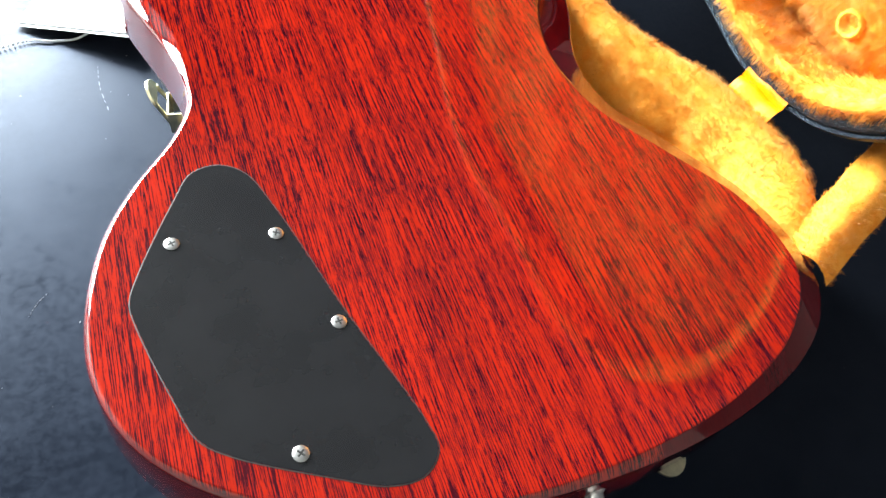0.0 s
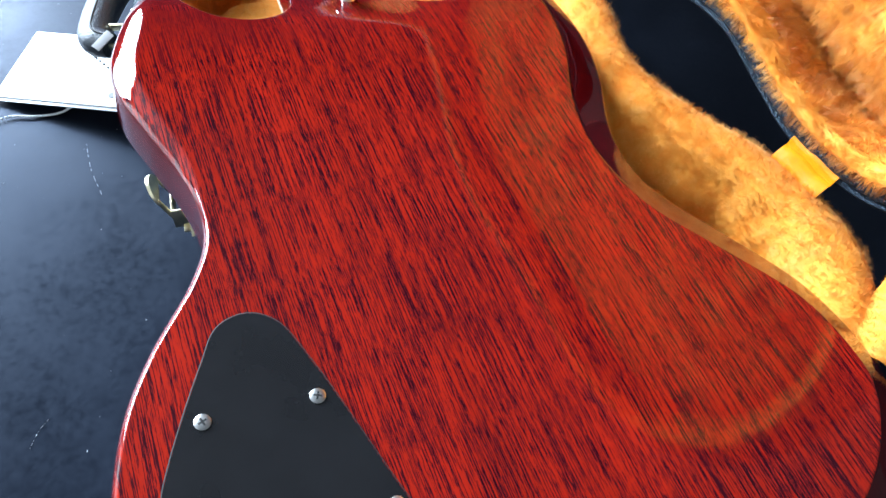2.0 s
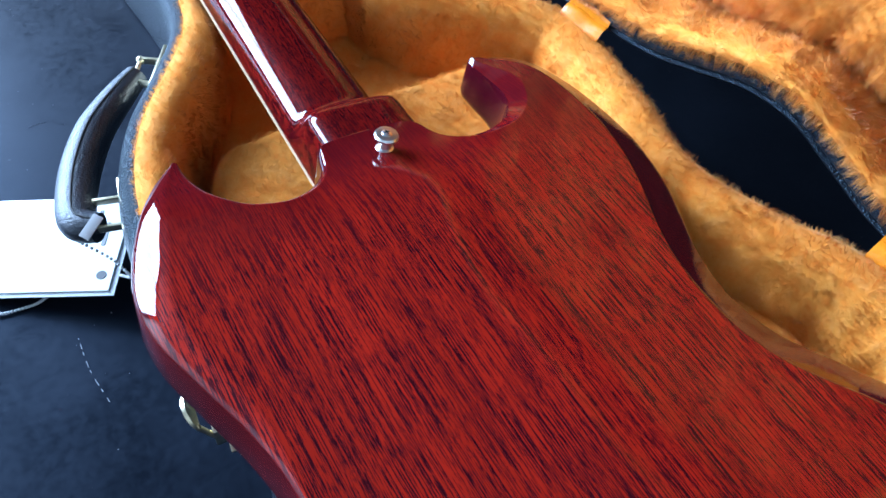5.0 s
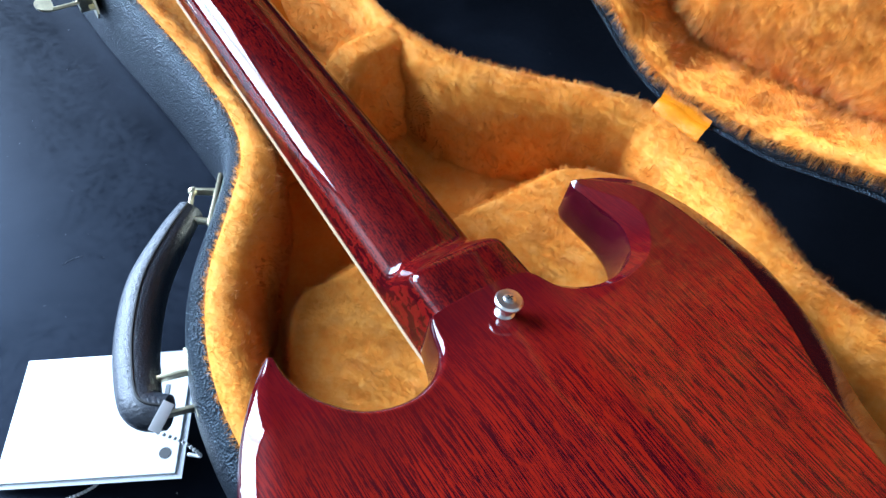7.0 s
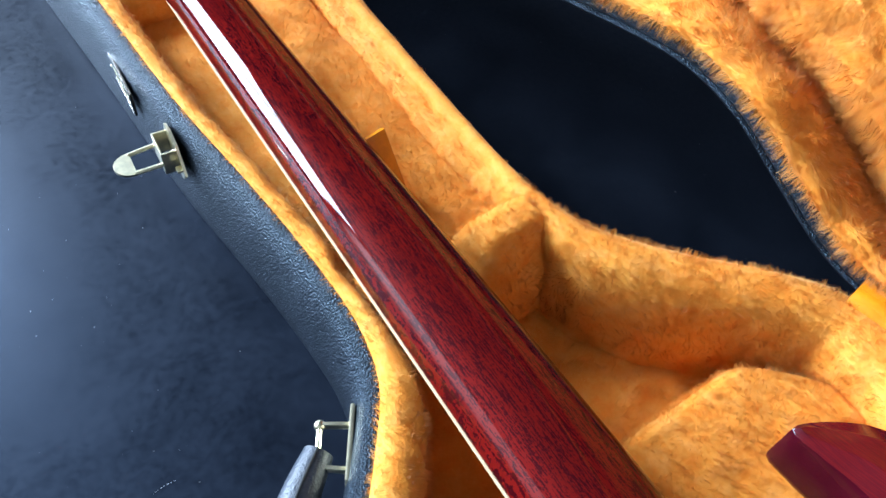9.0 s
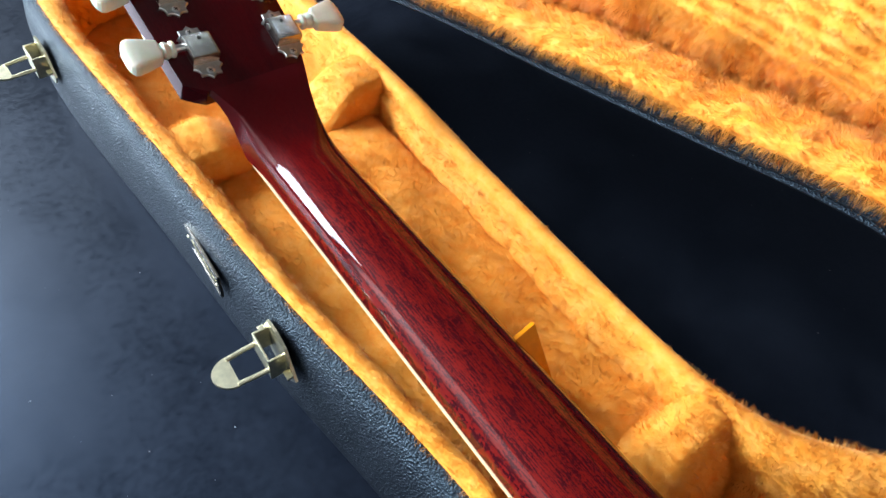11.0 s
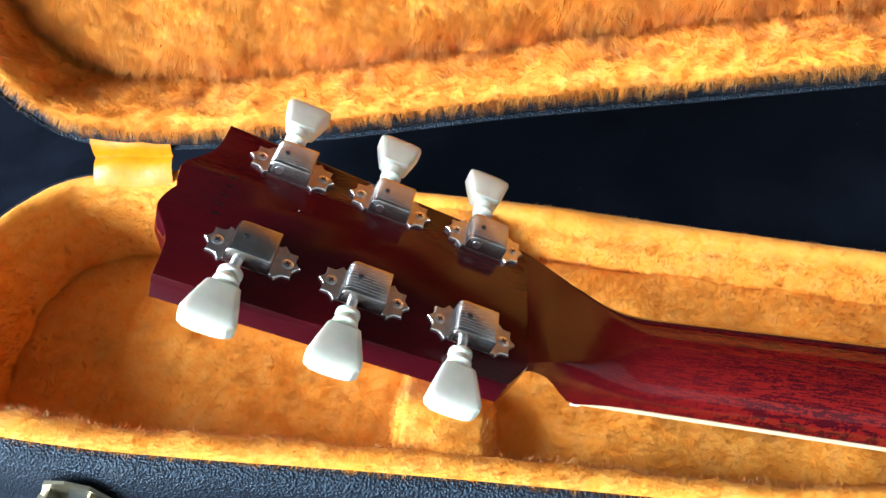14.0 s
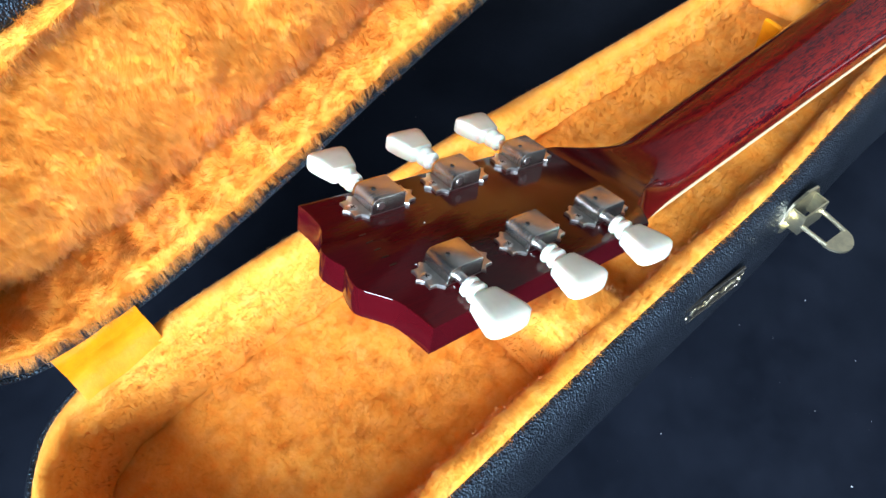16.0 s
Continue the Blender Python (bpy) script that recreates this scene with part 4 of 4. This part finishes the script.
# lid: stands open on the hinge line, its plush side towards the guitar
H0 = Vector((0.2306, -0.65, 0.078))
HD = Vector((-0.1302, 0.9915, 0.0))
OPEN = radians(94)
HN = Vector((0.9915, 0.1302, 0.0))
LU = -HN * math.cos(OPEN) + Vector((0, 0, 1)) * math.sin(OPEN)
LN = LU.cross(HD)
LID_M = Matrix(((-HD.x, LU.x, LN.x, H0.x), (-HD.y, LU.y, LN.y, H0.y), (-HD.z, LU.z, LN.z, H0.z), (0, 0, 0, 1)))
LID = [
    (-0.083, 0.150), (-0.074, 0.104), (-0.056, 0.064), (-0.033, 0.030), (0.000, 0.009), (0.040, 0.003), (0.066, 0.005), (0.098, 0.015), (0.130, 0.025), (0.158, 0.024), (0.190, 0.014), (0.215, 0.006),
    (0.252, 0.001), (0.284, -0.002), (0.312, 0.005), (0.345, 0.022), (0.382, 0.042), (0.410, 0.050), (0.435, 0.051), (0.505, 0.044), (0.600, 0.034), (0.700, 0.024), (0.780, 0.013),
    (0.860, 0.006), (0.905, 0.007), (0.938, 0.016), (0.960, 0.040), (0.974, 0.078), (0.972, 0.125), (0.945, 0.155), (0.880, 0.168), (0.760, 0.184), (0.640, 0.194),
    (0.480, 0.198), (0.425, 0.206), (0.370, 0.240), (0.300, 0.296), (0.240, 0.318), (0.170, 0.318), (0.110, 0.324), (0.060, 0.332), (0.010, 0.322), (-0.035, 0.295), (-0.068, 0.245), (-0.083, 0.195),
]
lid = empty("lid", Matrix(), "", "")
for key in ("label", "category"):
    if key in lid:
        del lid[key]
lid.parent = case
ring, nor = shell("lid_shell", [(-s, h) for s, h in LID], 0.066, LID_M, lid, "black pebbled-vinyl lid shell", groove=True)
BUTTON = (0.029, 0.058)


def lid_button():
    """A plush-covered ring that holds the padding down."""
    rings = []
    for r, z in ((0.0092, -0.028), (0.0085, -0.0215), (0.0078, -0.0190), (0.0068, -0.0180), (0.0058, -0.0183), (0.0049, -0.0200), (0.0038, -0.0214), (0.0020, -0.0218), (0.0004, -0.0218)):
        rings.append([tuple(LID_M @ Vector((-BUTTON[0] + r * math.cos(a), BUTTON[1] + r * math.sin(a), z))) for a in np.linspace(0, 2 * math.pi, 40, endpoint=False)])
    v, f = loft(rings)
    a, b, c = (Vector(v[i]) for i in f[-1][:3])
    if (b - a).cross(c - a).dot(LN) < 0:
        f = [tuple(reversed(q)) for q in f]
    ob = mesh_part("lid_button", v, f, BACKING, lid, "plush-covered ring button in the lid", angle=80)
    pile("plush_nap", v, f, ob, 620000, 0.0024, 71, 0.6)


lid_button()


def pressed_rows(p):
    """The nap of the lid lies in pressed rows above the waist of the neck: a row ends short where the next begins."""
    s, h = (p - np.array(H0)) @ np.array(HD), (p - np.array(H0)) @ np.array(LU)
    amount = np.clip((s - 0.40) / 0.05, 0, 1) * np.clip((0.665 - s) / 0.05, 0, 1) * np.clip((h - 0.092) / 0.006, 0, 1) * np.clip((0.178 - h) / 0.01, 0, 1)
    row = (h - 0.0925 + 0.0014 * np.sin(s * 31) + 0.0007 * np.sin(s * 140) + 0.0004 * np.sin(s * 390)) / 0.0081
    gap = np.clip((row % 1.0 - 0.52) / 0.10, 0, 1)
    button = np.clip((0.0125 - np.hypot(s - BUTTON[0], h - BUTTON[1])) / 0.003, 0, 1)
    return (1 - amount * (0.45 + 0.48 * gap)) * (1 - 0.8 * button)


lining("lid_wall_lining", ring, nor, 0.066, LID_M, lid, 4.0, lambda x, y: 0.012, floor=0.032, puff=0.014, density=640000, length=0.0066, ruffle=0.52, start=lambda x, y: 0.0165, lumps=0.8, clump=0.0046, comb=-0.58 * LU + 0.06 * HD, width=0.00027, trim=pressed_rows)


# padding blocks in the base
def pad(name, fn, nu, nv, seed, label, amount=0.003, density=620000):
    """A plush cushion from a height function over u, v in 0..1."""
    rings = []
    for i in range(nu + 1):
        row = []
        for j in range(nv + 1):
            p = fn(i / nu, j / nv)
            row.append((p[0] + lumpy(p, amount * 0.5, 40, seed), p[1] + lumpy(p, amount * 0.5, 40, seed + 5), p[2] + lumpy(p, amount, 30, seed + 9)))
        rings.append(row)
    v, f = loft(rings, closed=False)
    a, b, c = (Vector(v[i]) for i in f[len(f) // 2 + nv // 2][:3])
    if (b - a).cross(c - a).z < 0:
        f = [tuple(reversed(q)) for q in f]
    ob = mesh_part(name, v, f, BACKING, case, label, angle=80)
    pile("plush_nap", v, f, ob, density, 0.0031, int(seed * 7) + 11, 0.58)


def rounded(t, edge):
    """0 at both ends, 1 in the middle, with round shoulders of width edge."""
    d = min(t, 1 - t) / edge
    return 1.0 if d >= 1 else math.sqrt(max(0.0, 1 - (1 - d) ** 2))


def cushion(x0, x1, y0, y1, z0, z1, eu, ev):
    def fn(u, v):
        return (x0 + (x1 - x0) * u, y0 + (y1 - y0) * v, z0 + (z1 - z0) * rounded(u, eu) * rounded(v, ev))
    return fn


# raised bed for the body, its front edge rounded
def bed(u, v):
    x = -0.085 + 0.265 * u
    front = -0.351 - 0.06 * max(0.0, (x - 0.125) / 0.055) ** 2 - 0.10 * max(0.0, (-x - 0.030) / 0.055) ** 2
    y = -0.74 + (front + 0.74) * v
    return (x, y, 0.014 + 0.035 * min(1.0, rounded(u, 0.06), 1.0 if v < 0.5 else rounded(v, 0.022)))


pad("body_bed", bed, 60, 90, 2.3, "plush-covered raised bed for the body", 0.0025)
# lid of the accessory box under the neck, and the cheeks at its end
pad("accessory_box_lid", cushion(-0.026, 0.098, -0.232, 0.045, 0.016, 0.054, 0.05, 0.03), 34, 70, 5.1, "plush-covered accessory box lid under the neck")
pad("neck_cheek", cushion(0.040, 0.112, -0.266, -0.212, 0.004, 0.077, 0.34, 0.42), 40, 36, 6.2, "plush neck support cushion", 0.0035)
pad("neck_cheek", cushion(-0.024, 0.014, -0.266, -0.212, 0.004, 0.073, 0.40, 0.42), 30, 36, 7.4, "plush neck support cushion", 0.0035)


# divider between head and neck: wall to wall, hollowed for the neck
def divider(u, v):
    x = -0.040 + 0.152 * u
    front = 0.030 + 0.010 * u
    back = 0.076 + 0.006 * u
    top = 0.050 + 0.024 * smooth((abs(2 * u - 1) - 0.15) / 0.5)
    steps = ((0, 0.0), (0, 0.45), (0, 0.80), (0.05, 0.93), (0.14, 0.985), (0.30, 1.0), (0.50, 1.01), (0.70, 1.0), (0.86, 0.985), (0.95, 0.93), (1.0, 0.80), (1.0, 0.45), (1.0, 0.0))
    at = v * (len(steps) - 1)
    i = min(int(at), len(steps) - 2)
    (a0, b0), (a1, b1) = steps[i], steps[i + 1]
    f = at - i
    return (x, front + (back - front) * (a0 + (a1 - a0) * f), 0.008 + (top - 0.008) * (b0 + (b1 - b0) * f))


pad("head_divider", divider, 50, 48, 8.6, "plush divider between head and neck space", 0.0012)


# hinge ribbons
def hinge_ribbon(s0, s1, base_in, lid_up):
    rows = []
    for t in np.linspace(0, 1, 15):
        a = t * 2 - 1
        off = -base_in * max(0.0, -a) ** 1.0
        up = lid_up * max(0.0, a)
        z = 0.0045 + 0.004 * (1 - a * a) - 0.006 * max(0.0, -a) ** 3
        row = []
        for u in np.linspace(0, 1, 7):
            p = H0 + HD * (s0 + (s1 - s0) * u) + HN * (off + 0.004 * max(0, a) ** 2) + Vector((0, 0, z + up - 0.002))
            row.append(p + Vector((0, 0, 0.0008 * math.sin(u * 9 + t * 5))))
        rows.append(row)
    v, f = loft(rows, closed=False)
    back = [Vector(p) - Vector((0.0008, 0, 0.0010)) for p in v]
    n = len(v)
    f2 = f + [tuple(n + i for i in reversed(q)) for q in f]
    mesh_part("hinge_ribbon", list(v) + back, f2, RIBBON, case, "yellow satin ribbon over a hinge")


hinge_ribbon(0.022, 0.056, 0.009, 0.012)
hinge_ribbon(0.253, 0.286, 0.009, 0.012)
hinge_ribbon(0.879, 0.922, 0.012, 0.016)

# pull tab of the accessory box
bm = bmesh.new()
box(bm, (0.0148, 0.0024, 0.045), (0.0, 0, 0.0225), 0.0006, pose(0.0450, -0.1810, 0.050, -22, -9, 4))
part("pull_tab", bm, RIBBON, case, "yellow ribbon pull tab")


# plush-covered stay between base and lid at the tail end
def stay(u, v):
    a, b = Vector((0.176, -0.722, 0.076)), Vector((0.285, -0.672, 0.082))
    p = a.lerp(b, v)
    w = 0.030 * (u - 0.5)
    side = Vector((0.42, -0.9, 0.0)).normalized()
    return tuple(p + side * w + Vector((0, 0, 0.010 * math.sin(math.pi * u))))


pad("lid_stay", stay, 12, 40, 3.7, "plush-covered stay between base and lid")


# handle with brackets
def handle():
    path = [(-0.0640, -0.2895, 0.056), (-0.0790, -0.3015, 0.055), (-0.0985, -0.3200, 0.053), (-0.1130, -0.3440, 0.053), (-0.1215, -0.3670, 0.055), (-0.1235, -0.3810, 0.057), (-0.1160, -0.3885, 0.058)]
    thick = [0.0066, 0.0084, 0.0100, 0.0102, 0.0098, 0.0090, 0.0076]
    bm = tube(path, thick, 18, 44)
    grip = part("handle", bm, LEATHER, case, "black leather-covered carrying handle")
    seam = tube([(x, y, z + r) for (x, y, z), r in zip(path, thick)], 0.0006, 6, 44)
    part("seam", seam, DARK, grip)
    # each end hangs on two lugs of a plate that is bent round the wall
    for pins, feet in ((((-0.0580, -0.2795), (-0.0680, -0.2955)), ((-0.0462, -0.2868), (-0.0575, -0.3035))), (((-0.1150, -0.3712), (-0.1198, -0.3880)), ((-0.1000, -0.3752), (-0.1040, -0.3925)))):
        hinge = new("handle_bracket")
        hinge.parent = case
        hinge["label"] = "pale brass handle bracket"
        a, b = Vector(feet[0]), Vector(feet[1])
        along = (b - a).normalized()
        off = Vector((along.y, -along.x)) if along.y < 0 else Vector((-along.y, along.x))
        off = -off if off.x > 0 else off
        mid = (a + b) / 2
        fm = Matrix(((along.x, off.x, 0, mid.x), (along.y, off.y, 0, mid.y), (0, 0, 1, 0.055), (0, 0, 0, 1)))
        bm = bmesh.new()
        box(bm, (0.034, 0.0022, 0.020), (0, 0, 0), 0.0008, fm)
        part("bracket_plate", bm, BRASS, hinge)
        part("pin", tube([(*pins[0], 0.0575), (*pins[1], 0.0575)], 0.0013, 10), BRASS, hinge)
        for p, f in zip(pins, feet):
            p, f = Vector((*p, 0.0575)), Vector((*f, 0.0565))
            bm = bmesh.new()
            way = (f - p).normalized()
            sm = Matrix(((way.x, -way.y, 0, 0), (way.y, way.x, 0, 0), (0, 0, 1, 0), (0, 0, 0, 1)))
            box(bm, ((f - p).length, 0.0018, 0.0044), ((f - p).length / 2, 0, 0), 0.0006, Matrix.Translation(p) @ sm)
            part("lug", bm, BRASS, hinge)
            bm = bmesh.new()
            bmesh.ops.create_uvsphere(bm, u_segments=14, v_segments=8, radius=0.0026, matrix=Matrix.Translation(p))
            part("rivet", bm, BRASS, hinge)


handle()


# latches
def latch(x, y, turn, z=0.058, flip=70):
    """Local x points out of the wall, local y along it."""
    m = pose(x, y, z, 0, 0, turn)
    ob = new("latch")
    ob.parent = case
    ob["label"] = "pale brass draw latch, open"
    outline = [(-0.019, -0.004), (-0.014, -0.010), (-0.010, -0.0135), (0.0, -0.015), (0.010, -0.0135), (0.014, -0.010), (0.019, -0.004), (0.014, 0.004), (0.010, 0.012), (0.0, 0.0145), (-0.010, 0.012), (-0.014, 0.004)]
    bm = bmesh.new()
    a = [bm.verts.new(m @ Vector((0.0005, u, w))) for u, w in outline]
    b = [bm.verts.new(m @ Vector((0.0020, u, w))) for u, w in outline]
    bm.faces.new(a)
    bm.faces.new(b)
    for i in range(len(a)):
        bm.faces.new((a[i], a[(i + 1) % len(a)], b[(i + 1) % len(a)], b[i]))
    bmesh.ops.recalc_face_normals(bm, faces=bm.faces)
    part("latch_plate", bm, BRASS, ob, smooth=False)
    bm = bmesh.new()
    box(bm, (0.0012, 0.0190, 0.0150), (0.0098, 0, 0.0005), 0.0005, m)
    for e in (-1, 1):
        box(bm, (0.0090, 0.0012, 0.0150), (0.0054, 0.0090 * e, 0.0005), 0.0004, m)
        box(bm, (0.0034, 0.0050, 0.0012), (0.0036, 0.0150 * e, -0.0010), 0.0004, m)
    part("latch_box", bm, BRASS, ob)
    a = radians(flip)
    d = Vector((math.cos(a - math.pi / 2), 0, math.sin(a - math.pi / 2)))
    root = Vector((0.009, 0, 0.0))
    for e in (-1, 1):
        pts = [m @ (root + Vector((0, 0.0085 * e, 0))), m @ (root + d * 0.008 + Vector((0, 0.0082 * e, 0))), m @ (root + d * 0.0165 + Vector((0, 0.0076 * e, 0)))]
        part("bail", tube([tuple(p) for p in pts], 0.0013, 10), BRASS, ob)
    # half-round thumb plate, slightly dished
    k = m @ Matrix.Translation(root + d * 0.0155) @ pose(0, 0, 0, 0, 90 - flip, 0)
    bm = bmesh.new()
    arc = [(0.0105 * math.sin(math.pi * i / 16), 0.0090 * math.cos(math.pi * i / 16)) for i in range(17)]
    low = [bm.verts.new(k @ Vector((x, y, -0.0008))) for x, y in arc]
    high = [bm.verts.new(k @ Vector((x, y, 0.0004 + 0.06 * x))) for x, y in arc]
    bm.faces.new(low[::-1])
    bm.faces.new(high)
    for i in range(17):
        bm.faces.new((low[i], low[(i + 1) % 17], high[(i + 1) % 17], high[i]))
    bmesh.ops.recalc_face_normals(bm, faces=bm.faces)
    part("thumb_plate", bm, BRASS, ob)


latch(-0.0450, -0.0890, 176, 0.056, 86)
latch(-0.0595, 0.2030, 180, 0.055, 86)
latch(-0.0965, -0.5000, 172, 0.036, 158)
latch(0.0700, -0.7560, -88, 0.056, 84)

# maker's plate with unreadable script kept as a plain ridge
plate_m = pose(-0.0496, -0.0125, 0.0500, 90, 0, -93.5)
bm = bmesh.new()
box(bm, (0.045, 0.017, 0.0014), (0, 0, 0), 0.0006, plate_m)
nameplate = part("nameplate", bm, BRONZE, case, "small worn metal nameplate")
run = np.linspace(0, 1, 90)
bm = tube([tuple(plate_m @ Vector((-0.0165 + 0.033 * t + 0.0012 * math.sin(t * 47), (0.0012 + 0.0016 * math.sin(t * 9 + 1) ** 2) * math.sin(t * 61) + 0.0010 * (t - 0.5), 0.0007))) for t in run], 0.00045, 6)
part("script_ridge", bm, BRASS, nameplate)
for w, h, x, y in ((0.0445, 0.0009, 0, 0.0079), (0.0445, 0.0009, 0, -0.0079), (0.0009, 0.0149, 0.0218, 0), (0.0009, 0.0149, -0.0218, 0)):
    bm = bmesh.new()
    box(bm, (w, h, 0.0007), (x, y, 0.0009), 0.0002, plate_m)
    part("border", bm, DULL, nameplate)
for e in (-1, 1):
    bm = bmesh.new()
    bmesh.ops.create_uvsphere(bm, u_segments=12, v_segments=8, radius=0.0012, matrix=plate_m @ Matrix.Translation((0.0198 * e, 0, 0.0008)))
    part("pin", bm, BRASS, nameplate)

# hang tag with its bead chain
tag = empty("hang_tag", pose(0, 0, 0), "white card hang tag lying on the table beside the handle", "tag")
TM = Matrix(((0.84, -0.50, -0.15, -0.1440), (-0.53, -0.82, 0.06, -0.3480), (0.16, -0.03, 0.985, 0.0110), (0, 0, 0, 1)))
bm = bmesh.new()
box(bm, (0.084, 0.064, 0.0012), (0, 0, 0), 0.0003, TM)
part("card", bm, PAPER, tag)
for i, (w, u, v) in enumerate(((0.022, 0.026, -0.012), (0.016, 0.026, -0.006))):
    bm = bmesh.new()
    box(bm, (0.0022, w, 0.0002), (u + 0.006 * i, v, 0.0008), 0, TM)
    part("print_bar", bm, INK, tag, smooth=False)
bm = bmesh.new()
turned(bm, [(0.0028, 0.0004), (0.0028, 0.0009)], TM @ pose(0.036, 0.022, 0), 16)
part("punched_hole", bm, DARK, tag)
bm = bmesh.new()
box(bm, (0.088, 0.068, 0.0006), (0.001, 0.0005, -0.0010), 0.0002, TM)
part("sleeve_back", bm, SLEEVE, tag, "clear plastic sleeve")


def bead_chain(points, beads):
    line = spline_even(np.array(points, float), np.linspace(0, len(points) - 1, beads))
    ob = new("bead_chain")
    ob.parent = tag
    ob["label"] = "fine pale bead chain"
    bead = bmesh.new()
    bmesh.ops.create_uvsphere(bead, u_segments=8, v_segments=6, radius=0.0009)
    first = part("bead", bead, PAPER, ob)
    first.location = line[0]
    for p in line[1:]:
        one = new("bead", first.data)
        one.parent, one.location = ob, p


bead_chain([(-0.127, -0.386, 0.050), (-0.117, -0.392, 0.036), (-0.112, -0.398, 0.024), (-0.116, -0.394, 0.022)], 22)
bead_chain([(-0.150, -0.374, 0.004), (-0.160, -0.376, 0.0015), (-0.175, -0.3745, 0.0015), (-0.190, -0.371, 0.0015), (-0.215, -0.377, 0.0015)], 38)
bm = bmesh.new()
box(bm, (0.013, 0.005, 0.0010), (0, 0, 0), 0.0004, pose(-0.1190, -0.3930, 0.0660, 18, -14, 35))
part("loop_clasp", bm, PAPER, tag, "white plastic loop clasp on the handle")
